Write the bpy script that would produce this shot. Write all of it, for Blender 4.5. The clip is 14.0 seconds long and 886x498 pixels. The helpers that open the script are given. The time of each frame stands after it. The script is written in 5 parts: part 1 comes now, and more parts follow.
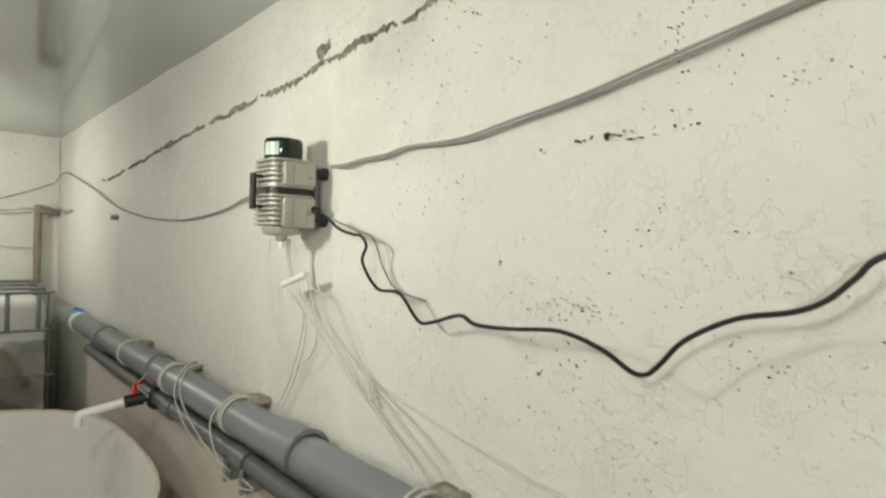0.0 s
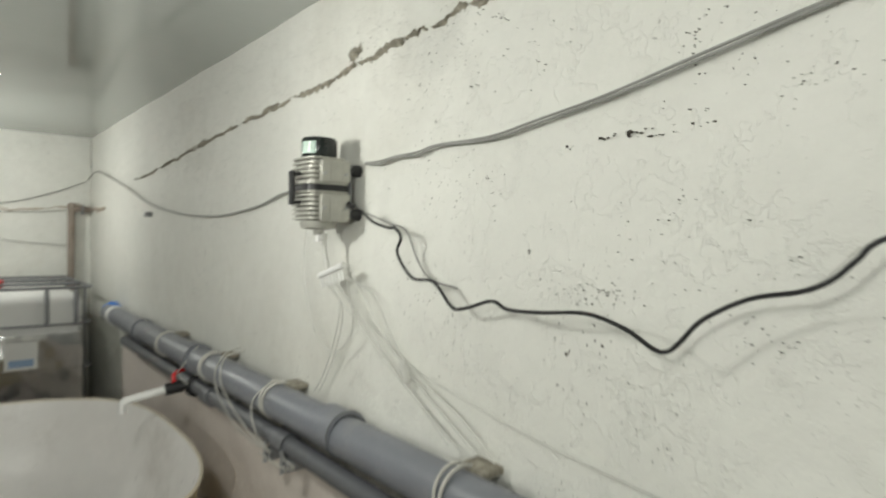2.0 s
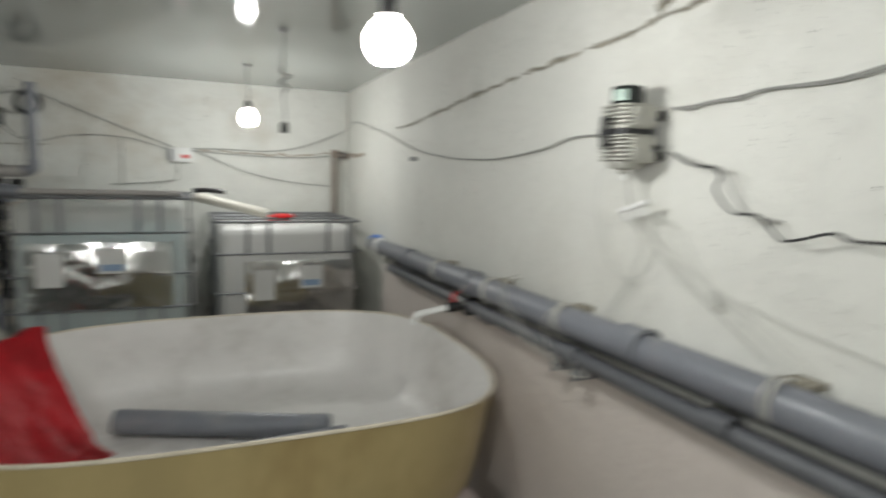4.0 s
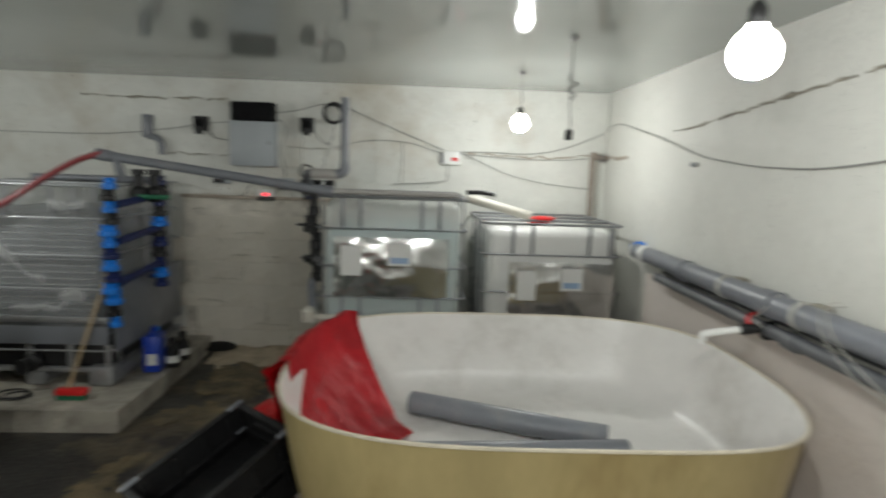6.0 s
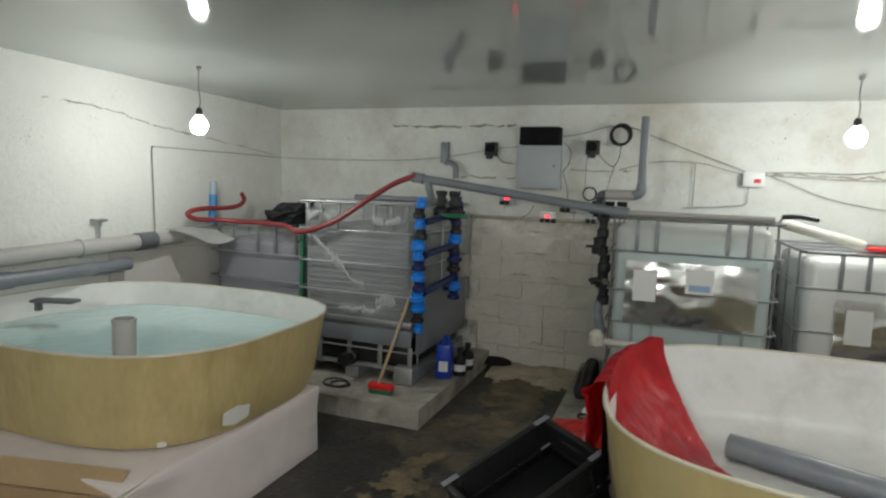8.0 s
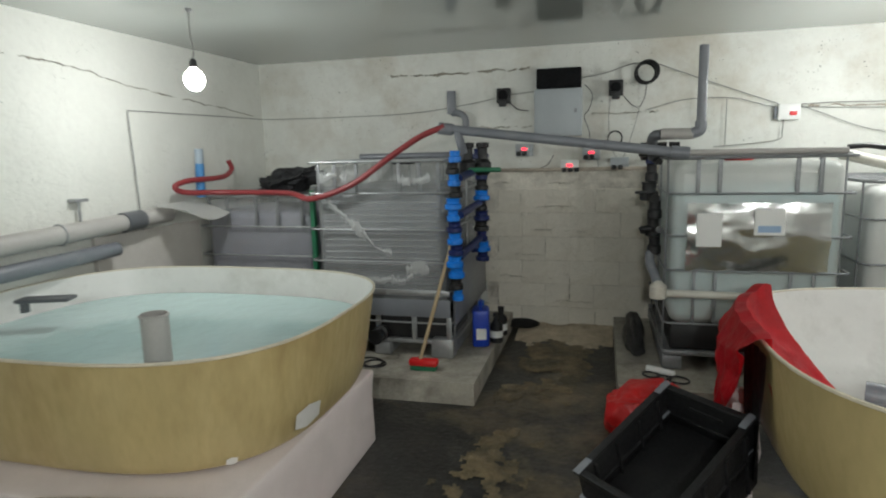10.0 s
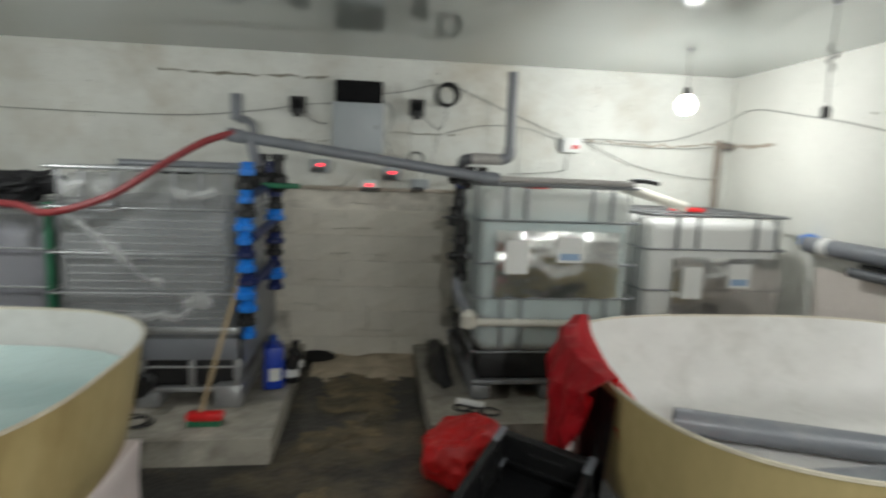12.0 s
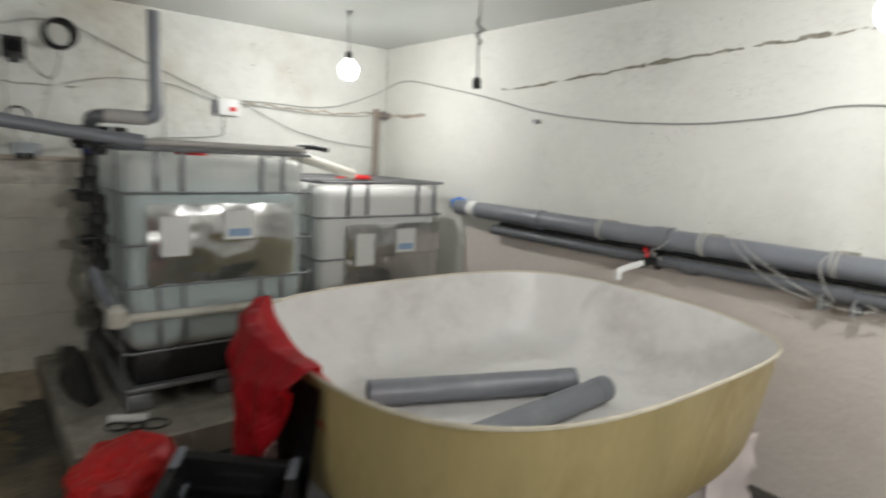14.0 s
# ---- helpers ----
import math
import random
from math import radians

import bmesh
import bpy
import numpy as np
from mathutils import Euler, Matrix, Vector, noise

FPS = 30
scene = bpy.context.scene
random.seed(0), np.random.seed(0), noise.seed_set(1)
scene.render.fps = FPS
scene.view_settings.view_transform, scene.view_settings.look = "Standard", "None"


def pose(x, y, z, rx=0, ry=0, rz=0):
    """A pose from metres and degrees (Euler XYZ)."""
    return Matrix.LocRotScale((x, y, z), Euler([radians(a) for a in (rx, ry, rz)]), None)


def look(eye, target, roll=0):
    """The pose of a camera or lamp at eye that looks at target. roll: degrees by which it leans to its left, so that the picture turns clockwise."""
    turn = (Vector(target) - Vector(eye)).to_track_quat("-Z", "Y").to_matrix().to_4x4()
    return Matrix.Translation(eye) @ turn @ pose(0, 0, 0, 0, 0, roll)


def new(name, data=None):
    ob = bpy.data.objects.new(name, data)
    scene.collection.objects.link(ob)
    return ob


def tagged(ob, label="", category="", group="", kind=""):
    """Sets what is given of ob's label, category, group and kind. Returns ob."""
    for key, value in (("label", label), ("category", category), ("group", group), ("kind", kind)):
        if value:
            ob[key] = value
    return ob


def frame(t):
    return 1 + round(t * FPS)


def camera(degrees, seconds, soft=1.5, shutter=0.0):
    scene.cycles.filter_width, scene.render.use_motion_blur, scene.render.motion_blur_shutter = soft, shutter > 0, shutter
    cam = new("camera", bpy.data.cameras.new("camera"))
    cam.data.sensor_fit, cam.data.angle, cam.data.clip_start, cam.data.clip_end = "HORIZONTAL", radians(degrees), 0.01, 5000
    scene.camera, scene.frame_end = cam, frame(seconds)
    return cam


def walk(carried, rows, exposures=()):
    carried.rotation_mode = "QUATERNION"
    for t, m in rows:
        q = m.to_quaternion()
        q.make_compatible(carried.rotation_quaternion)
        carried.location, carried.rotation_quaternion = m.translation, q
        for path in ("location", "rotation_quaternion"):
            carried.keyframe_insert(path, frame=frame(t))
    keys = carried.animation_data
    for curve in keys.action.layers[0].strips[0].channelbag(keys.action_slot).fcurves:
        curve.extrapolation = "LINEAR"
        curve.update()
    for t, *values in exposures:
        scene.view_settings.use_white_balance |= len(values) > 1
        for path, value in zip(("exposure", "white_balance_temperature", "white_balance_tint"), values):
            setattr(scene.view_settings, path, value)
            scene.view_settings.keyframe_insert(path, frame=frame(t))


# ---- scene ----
cam = camera(73.2, 14.0, soft=2.0, shutter=1.0)
PATH = [
    (0, (0.374, 0.284, 1.648), (1.699, 1.783, 1.629), 1.6),
    (0.5, (0.366, 0.316, 1.655), (1.73, 1.778, 1.704), 1.9),
    (1, (0.366, 0.338, 1.657), (1.79, 1.742, 1.707), 1.7),
    (1.5, (0.356, 0.333, 1.658), (1.773, 1.744, 1.699), 1.7),
    (2, (0.292, 0.243, 1.643), (1.578, 1.774, 1.601), 1.0),
    (2.5, (0.221, 0.155, 1.621), (1.47, 1.714, 1.523), 3.3),
    (3, (0.164, 0.163, 1.637), (1.295, 1.807, 1.504), 1.5),
    (3.5, (0.033, 0.214, 1.624), (1.037, 1.933, 1.433), 1.5),
    (4, (-0.147, 0.231, 1.613), (0.635, 2.058, 1.381), 1.4),
    (4.2, (-0.271, 0.201, 1.581), (0.432, 2.06, 1.355), 0.6),
    (6.3, (-0.484, 0.297, 1.664), (-0.587, 2.276, 1.397), 1.1),
    (6.5, (-0.527, 0.198, 1.641), (-0.761, 2.172, 1.415), 0.1),
    (7, (-0.689, 0.235, 1.637), (-1.069, 2.189, 1.445), -1.4),
    (7.5, (-0.738, 0.183, 1.646), (-1.38, 2.069, 1.467), 1.3),
    (8, (-0.778, 0.273, 1.604), (-1.479, 2.135, 1.402), 2.0),
    (8.5, (-0.962, 0.257, 1.592), (-1.563, 2.142, 1.298), -1.2),
    (8.7, (-1.046, 0.254, 1.591), (-1.663, 2.132, 1.281), -2.6),
    (10.8, (-1.678, 0.654, 1.511), (-1.944, 2.611, 1.197), 1.0),
    (11, (-1.702, 0.697, 1.526), (-1.85, 2.67, 1.237), 0.7),
    (11.5, (-1.771, 0.808, 1.515), (-1.796, 2.784, 1.209), 1.0),
    (12, (-1.757, 0.84, 1.531), (-1.513, 2.808, 1.267), 2.1),
    (12.5, (-1.791, 0.941, 1.507), (-1.209, 2.833, 1.225), 0.1),
    (13, (-1.816, 1.043, 1.52), (-0.908, 2.792, 1.183), -1.0),
    (13.5, (-1.84, 1.056, 1.505), (-0.755, 2.703, 1.169), 0.9),
    (14, (-1.731, 1.141, 1.496), (-0.473, 2.665, 1.185), 2.8),
]
walk(cam, [(t, look(eye, target, roll)) for t, eye, target, roll in PATH],
     [(0.0, 0.06, 7150, 5), (1.5, -0.02, 6850, 6), (2.5, 0.01, 6550, 7), (4.0, 0.0, 6450, 10), (6.5, 0.42, 6450, 8), (8.0, 0.50, 6400, 7), (11.0, 0.70, 6330, 7), (14.0, 0.52, 6460, 12)])

# ---- lights ----
world = bpy.data.worlds.new("world")
scene.world = world
world.use_nodes = True
world.node_tree.nodes["Background"].inputs[0].default_value = (0.6, 0.7, 0.8, 1)
world.node_tree.nodes["Background"].inputs[1].default_value = 0.02

CEIL = 2.35
EAST, NORTH, WEST, SOUTH = 1.17, 5.52, -4.58, -2.6
LAMP_ENERGY = 25.0
LAMP_COLOR = (0.99, 1.0, 0.965)


# ---- materials ----
def mat(name, color, rough=0.6, metal=0.0, var=0.15, scale=6.0, fine=60.0, bump=0.1, dark=None, spots=0.0, spot_scale=30.0,
        stretch=(1, 1, 1), coat=0.0, spec=0.5, dirt=0.45, rand=0.0, flake=0.0, scuff=0.0):
    """A node material: base colour varied at two scales, stains of a darker colour, specks, and a fine relief."""
    m = bpy.data.materials.new(name)
    m.use_nodes = True
    nt = m.node_tree
    N, L = nt.nodes, nt.links
    b = N["Principled BSDF"]
    b.inputs["Roughness"].default_value = rough
    b.inputs["Metallic"].default_value = metal
    b.inputs["Specular IOR Level"].default_value = spec
    b.inputs["Coat Weight"].default_value = coat
    tc = N.new("ShaderNodeTexCoord")
    mp = N.new("ShaderNodeMapping")
    mp.inputs["Scale"].default_value = stretch
    L.new(tc.outputs["Object"], mp.inputs[0])

    def noise_at(s, detail=4.0, rough_n=0.6):
        n = N.new("ShaderNodeTexNoise")
        n.inputs["Scale"].default_value = s
        n.inputs["Detail"].default_value = detail
        n.inputs["Roughness"].default_value = rough_n
        L.new(mp.outputs[0], n.inputs["Vector"])
        return n.outputs[0]

    def ramp(sock, lo, hi, a=0.0, c=1.0):
        r = N.new("ShaderNodeMapRange")
        r.inputs[1].default_value, r.inputs[2].default_value = lo, hi
        r.inputs[3].default_value, r.inputs[4].default_value = a, c
        L.new(sock, r.inputs[0])
        return r.outputs[0]

    def mix(fac, c1, c2):
        x = N.new("ShaderNodeMix")
        x.data_type = "RGBA"
        for sock, val in ((x.inputs[0], fac), (x.inputs[6], c1), (x.inputs[7], c2)):
            if isinstance(val, tuple):
                sock.default_value = (*val[:3], 1)
            elif isinstance(val, float):
                sock.default_value = val
            else:
                L.new(val, sock)
        return x.outputs[2]

    lo = tuple(c * (1 - var) for c in color)
    hi = tuple(min(1, c * (1 + var * 0.6)) for c in color)
    col = mix(ramp(noise_at(scale), 0.3, 0.7), lo, hi)
    f2 = noise_at(fine, 3.0)
    col = mix(ramp(f2, 0.35, 0.75, 0.0, 0.35), col, tuple(c * (1 - var * 1.4) for c in color))
    if dark:
        col = mix(ramp(noise_at(scale * 0.45, 6.0, 0.7), dirt, dirt + 0.22, 0.0, 0.9), col, dark)
    if scuff:
        for s0, mid in ((4.2, 0.5), (7.5, 0.47), (2.6, 0.53)):
            off = N.new("ShaderNodeMath")
            off.operation = "SUBTRACT"
            L.new(noise_at(s0, 8.0, 0.68), off.inputs[0])
            off.inputs[1].default_value = mid
            size = N.new("ShaderNodeMath")
            size.operation = "ABSOLUTE"
            L.new(off.outputs[0], size.inputs[0])
            both = N.new("ShaderNodeMath")
            both.operation = "MULTIPLY"
            L.new(ramp(size.outputs[0], 0.0, 0.010, scuff, 0.0), both.inputs[0])
            L.new(ramp(noise_at(s0 * 0.9 + 1.3, 2.0), 0.48, 0.62), both.inputs[1])
            col = mix(both.outputs[0], col, (0.40, 0.375, 0.32))
    if spots:
        where = ramp(noise_at(2.6, 2.0), 0.52, 0.64)
        sp = ramp(noise_at(spot_scale, 2.0, 0.5), 0.70 - spots * 0.05, 0.74 - spots * 0.05)
        mul = N.new("ShaderNodeMath")
        mul.operation = "MULTIPLY"
        L.new(where, mul.inputs[0])
        L.new(sp, mul.inputs[1])
        col = mix(mul.outputs[0], col, (0.06, 0.05, 0.04))
    if rand:
        oi = N.new("ShaderNodeObjectInfo")
        hsv = N.new("ShaderNodeHueSaturation")
        L.new(ramp(oi.outputs["Random"], 0, 1, 1 - rand, 1 + rand), hsv.inputs["Value"])
        L.new(col, hsv.inputs["Color"])
        col = hsv.outputs[0]
    L.new(col, b.inputs["Base Color"])
    L.new(ramp(f2, 0.3, 0.7, max(0.02, rough * 0.8), min(1, rough * 1.2)), b.inputs["Roughness"])
    if bump:
        bp = N.new("ShaderNodeBump")
        bp.inputs["Strength"].default_value = bump
        bp.inputs["Distance"].default_value = 0.01
        add = N.new("ShaderNodeMath")
        add.operation = "MULTIPLY_ADD"
        L.new(noise_at(scale * 1.7, 6.0), add.inputs[0])
        add.inputs[1].default_value = 1.5
        L.new(f2, add.inputs[2])
        height = add.outputs[0]
        for level in (0.44, 0.53, 0.60) if flake else ():
            layer = N.new("ShaderNodeMath")
            layer.operation = "MULTIPLY_ADD"
            L.new(ramp(noise_at(3.5 + level * 6, 7.0, 0.62), level, level + 0.012), layer.inputs[0])
            layer.inputs[1].default_value = flake
            L.new(height, layer.inputs[2])
            height = layer.outputs[0]
        L.new(height, bp.inputs["Height"])
        L.new(bp.outputs[0], b.inputs["Normal"])
    return m


def see_through(m, amount, tint=(1, 1, 1)):
    """Lets part of the light pass straight through a milky plastic."""
    nt = m.node_tree
    N, L = nt.nodes, nt.links
    out = N["Material Output"]
    tr = N.new("ShaderNodeBsdfTransparent")
    tr.inputs[0].default_value = (*tint, 1)
    mx = N.new("ShaderNodeMixShader")
    mx.inputs[0].default_value = amount
    L.new(N["Principled BSDF"].outputs[0], mx.inputs[1])
    L.new(tr.outputs[0], mx.inputs[2])
    L.new(mx.outputs[0], out.inputs["Surface"])
    return m


def glow(name, color, strength):
    m = bpy.data.materials.new(name)
    m.use_nodes = True
    b = m.node_tree.nodes["Principled BSDF"]
    b.inputs["Base Color"].default_value = (*color, 1)
    b.inputs["Emission Color"].default_value = (*color, 1)
    b.inputs["Emission Strength"].default_value = strength
    return m


WALL = mat("whitewashed_plaster", (0.74, 0.74, 0.69), 0.75, var=0.06, scale=1.6, fine=26, bump=0.45, flake=0.45, scuff=0.045, dark=(0.59, 0.58, 0.525), dirt=0.53, spots=0.5, spot_scale=110)
WALLN = mat("whitewashed_masonry", (0.735, 0.74, 0.695), 0.8, var=0.09, scale=2.2, fine=22, bump=0.4, flake=0.5, scuff=0.2, dark=(0.52, 0.48, 0.40), dirt=0.49, spots=0.3, spot_scale=60)
BLOCK = mat("whitewashed_block", (0.72, 0.68, 0.595), 0.85, var=0.10, scale=3, fine=34, bump=0.6, flake=0.5, dark=(0.44, 0.39, 0.30), dirt=0.53, rand=0.035)
RUBBLE = mat("tan_mortar_rubble", (0.58, 0.49, 0.36), 0.8, var=0.3, scale=7, fine=60, bump=0.7, dark=(0.22, 0.17, 0.11), dirt=0.51)
MORTAR = mat("dark_mortar", (0.70, 0.66, 0.58), 0.9, var=0.3, scale=7, bump=0.5, dark=(0.16, 0.13, 0.10), dirt=0.52)
CRACK = mat("broken_plaster_edge", (0.40, 0.37, 0.30), 0.95, var=0.5, scale=45, fine=150, bump=0.8)
PIT = mat("dark_pit", (0.10, 0.09, 0.075), 0.95, var=0.4, scale=40, bump=0.3)
FLOOR = mat("wet_concrete", (0.05, 0.047, 0.042), 0.4, var=0.6, scale=2.0, fine=30, bump=0.5, dark=(0.27, 0.21, 0.125), dirt=0.50, spec=0.5)
SLAB = mat("slab_concrete", (0.46, 0.43, 0.365), 0.75, var=0.3, scale=4, fine=45, bump=0.45, dark=(0.12, 0.108, 0.088), dirt=0.45)
FIBER = mat("fibreglass_tan", (0.53, 0.425, 0.205), 0.42, var=0.2, scale=2.6, fine=38, bump=0.16, dark=(0.31, 0.215, 0.085), dirt=0.50, stretch=(1, 1, 0.35), coat=0.1)
RIMEDGE = mat("pale_tan_edge", (0.62, 0.56, 0.44), 0.5, var=0.2, scale=9, bump=0.1)
GEL = mat("white_gelcoat", (0.745, 0.73, 0.705), 0.34, var=0.06, scale=4, fine=30, bump=0.05, dark=(0.52, 0.50, 0.465), dirt=0.53)
FOAM = mat("foam_board", (0.70, 0.615, 0.60), 0.85, var=0.07, scale=5, fine=120, bump=0.25, dark=(0.6, 0.54, 0.5), dirt=0.6)
GREYPVC = mat("grey_pvc", (0.195, 0.205, 0.23), 0.36, var=0.08, scale=7, fine=60, bump=0.04, dark=(0.30, 0.30, 0.29), dirt=0.56)
DARKPVC = mat("dark_grey_pipe", (0.12, 0.125, 0.135), 0.4, var=0.12, scale=8, bump=0.05)
BEIGEPIPE = mat("dusty_grey_pipe", (0.42, 0.40, 0.38), 0.5, var=0.1, scale=6, bump=0.06)
WHITEPL = mat("white_plastic", (0.78, 0.78, 0.76), 0.4, var=0.04, scale=8, bump=0.03)
CLEARTUBE = mat("grey_air_tube", (0.60, 0.60, 0.56), 0.3, var=0.08, scale=10, bump=0.0)
TIE = mat("pale_wire", (0.50, 0.49, 0.45), 0.5, var=0.08, scale=12, bump=0.05)
BLACK = mat("black_rubber", (0.012, 0.012, 0.013), 0.45, var=0.2, scale=12, bump=0.08)
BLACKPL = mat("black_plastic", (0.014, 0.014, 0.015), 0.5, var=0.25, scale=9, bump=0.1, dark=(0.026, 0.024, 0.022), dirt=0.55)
CABLE = mat("grey_cable", (0.30, 0.30, 0.28), 0.55, var=0.12, scale=15, bump=0.04)
DUSTYCABLE = mat("dusty_cable", (0.22, 0.22, 0.21), 0.6, var=0.12, scale=15, bump=0.04)
ALU = mat("cast_aluminium", (0.46, 0.455, 0.41), 0.45, metal=0.5, var=0.1, scale=14, fine=120, bump=0.12)
STEEL = mat("galvanised_steel", (0.44, 0.45, 0.46), 0.42, metal=0.7, var=0.18, scale=12, fine=90, bump=0.1, dark=(0.3, 0.29, 0.28), dirt=0.58)
DARKSTEEL = mat("dull_steel", (0.26, 0.265, 0.275), 0.5, metal=0.5, var=0.2, scale=12, bump=0.1)
FOIL = mat("metal_plate", (0.90, 0.90, 0.89), 0.17, metal=0.95, var=0.05, scale=7, fine=30, bump=0.10)
PAPER = mat("white_label", (0.72, 0.72, 0.70), 0.5, var=0.04, scale=5, bump=0.02)
DUSTYWHITE = mat("dusty_white_plastic", (0.56, 0.54, 0.48), 0.55, var=0.12, scale=8, bump=0.05, dark=(0.42, 0.39, 0.32), dirt=0.52)
MATTEBLACK = mat("matt_black_plastic", (0.009, 0.009, 0.010), 0.85, var=0.2, scale=12, bump=0.05, spec=0.15)
BLUEPR = mat("pale_blue_print", (0.30, 0.42, 0.60), 0.5, var=0.06, bump=0.0)
MILK = see_through(mat("milky_tank_plastic", (0.73, 0.73, 0.69), 0.35, var=0.05, scale=3, fine=20, bump=0.05), 0.5)
MILKG = see_through(mat("grey_tank_plastic", (0.56, 0.575, 0.585), 0.35, var=0.08, scale=3, fine=20, bump=0.06), 0.72)
MILKW = see_through(mat("white_tank_plastic", (0.76, 0.76, 0.74), 0.35, var=0.05, scale=3, fine=20, bump=0.05), 0.1)
FILLB = mat("blue_green_water_fill", (0.38, 0.59, 0.64), 0.3, var=0.06, scale=2, bump=0.0)
FILLG = mat("grey_murky_fill", (0.20, 0.21, 0.22), 0.35, var=0.25, scale=5, bump=0.0, dark=(0.36, 0.36, 0.36), dirt=0.5)
FILLP = mat("violet_grey_fill", (0.24, 0.235, 0.29), 0.35, var=0.2, scale=4, bump=0.0, dark=(0.33, 0.24, 0.25), dirt=0.56)
FILLW = mat("clear_fill", (0.60, 0.62, 0.62), 0.3, var=0.06, scale=3, bump=0.0)
FILM = see_through(mat("glossy_film", (0.78, 0.79, 0.79), 0.12, var=0.1, scale=20, fine=90, bump=0.6), 0.5)
BLUE = mat("bright_blue_plastic", (0.012, 0.20, 0.72), 0.35, var=0.1, scale=9, bump=0.03)
NAVY = mat("navy_plastic", (0.008, 0.018, 0.10), 0.38, var=0.15, scale=9, bump=0.03)
RED = mat("red_plastic", (0.66, 0.014, 0.016), 0.4, var=0.12, scale=6, bump=0.06)
TARP = mat("red_tarpaulin", (0.72, 0.018, 0.032), 0.45, var=0.15, scale=5, fine=50, bump=0.2, dark=(0.40, 0.012, 0.018), dirt=0.5)
HOSE = mat("dark_red_hose", (0.27, 0.035, 0.04), 0.4, var=0.15, scale=10, bump=0.05)
PALEBLUE = mat("faded_blue_plastic", (0.06, 0.22, 0.48), 0.45, var=0.15, scale=9, bump=0.03)
PALEGREY = mat("faded_grey_plastic", (0.34, 0.40, 0.46), 0.5, var=0.12, scale=9, bump=0.03)
CANBLUE = mat("blue_canister_plastic", (0.012, 0.05, 0.42), 0.35, var=0.1, scale=9, bump=0.03)
GREEN = mat("green_paint", (0.015, 0.15, 0.07), 0.5, var=0.15, bump=0.05)
WOOD = mat("broom_wood", (0.42, 0.32, 0.19), 0.6, var=0.2, scale=6, fine=50, stretch=(1, 1, 0.15), bump=0.1)
CARD = mat("cardboard", (0.40, 0.27, 0.15), 0.8, var=0.1, scale=6, fine=60, bump=0.08)
CARDOUT = mat("pale_carton_face", (0.60, 0.56, 0.50), 0.75, var=0.07, scale=6, bump=0.05)
CLOTH = mat("black_cloth", (0.014, 0.014, 0.016), 0.8, var=0.3, scale=12, bump=0.2)
GREYBOX = mat("grey_enclosure", (0.40, 0.43, 0.45), 0.45, var=0.05, scale=6, bump=0.04)
RUST = mat("rusty_iron", (0.10, 0.07, 0.055), 0.75, var=0.4, scale=12, bump=0.3)
RUSTY = mat("rust_stained_pipe", (0.30, 0.25, 0.21), 0.7, var=0.3, scale=8, bump=0.2, dark=(0.16, 0.11, 0.08), dirt=0.5)
STAIN = mat("brown_joint_stain", (0.47, 0.41, 0.34), 0.85, var=0.25, scale=9, bump=0.4)
LED = glow("red_indicator", (1.0, 0.02, 0.04), 2.5)
SEDIMENT = mat("tan_sediment", (0.25, 0.195, 0.11), 0.55, var=0.5, scale=9, fine=80, bump=0.7, dark=(0.07, 0.06, 0.045), dirt=0.45)
PLASTERLOW = mat("damp_plaster", (0.64, 0.61, 0.57), 0.75, var=0.07, scale=2.5, fine=24, bump=0.3, dark=(0.50, 0.46, 0.40), dirt=0.55)

PINKPLASTER = mat("pinkish_plaster", (0.70, 0.635, 0.585), 0.75, var=0.06, scale=1.8, fine=24, bump=0.35, flake=0.3, dark=(0.58, 0.52, 0.47), dirt=0.56)

BULB = bpy.data.materials.new("lit_bulb")
BULB.use_nodes = True
_b = BULB.node_tree.nodes["Principled BSDF"]
_b.inputs["Emission Color"].default_value = (1, 0.99, 0.96, 1)
_b.inputs["Emission Strength"].default_value = 42

CEILM = mat("glossy_ceiling_panel", (0.34, 0.36, 0.34), 0.06, var=0.03, scale=1.2, fine=10, bump=0.0, spec=0.9)
_n, _l = CEILM.node_tree.nodes, CEILM.node_tree.links
_n["Principled BSDF"].inputs["IOR"].default_value = 2.2
_tc = _n.new("ShaderNodeTexCoord")
_mp = _n.new("ShaderNodeMapping")
_mp.inputs["Scale"].default_value = (0.7, 9.0, 1.0)
_nz = _n.new("ShaderNodeTexNoise")
_nz.inputs["Scale"].default_value = 3.0
_nz.inputs["Detail"].default_value = 3.0
_bp = _n.new("ShaderNodeBump")
_bp.inputs["Strength"].default_value = 0.10
_bp.inputs["Distance"].default_value = 0.006
_l.new(_tc.outputs["Object"], _mp.inputs[0])
_l.new(_mp.outputs[0], _nz.inputs["Vector"])
_l.new(_nz.outputs[0], _bp.inputs["Height"])
_l.new(_bp.outputs[0], _n["Principled BSDF"].inputs["Normal"])

WATER = bpy.data.materials.new("pool_water")
WATER.use_nodes = True
_n, _l = WATER.node_tree.nodes, WATER.node_tree.links
_b = _n["Principled BSDF"]
_b.inputs["Base Color"].default_value = (0.50, 0.66, 0.65, 1)
_b.inputs["Roughness"].default_value = 0.06
_b.inputs["Specular IOR Level"].default_value = 0.5
_nz = _n.new("ShaderNodeTexNoise")
_nz.inputs["Scale"].default_value = 9.0
_bp = _n.new("ShaderNodeBump")
_bp.inputs["Strength"].default_value = 0.25
_bp.inputs["Distance"].default_value = 0.02
_tc = _n.new("ShaderNodeTexCoord")
_l.new(_tc.outputs["Object"], _nz.inputs["Vector"])
_l.new(_nz.outputs[0], _bp.inputs["Height"])
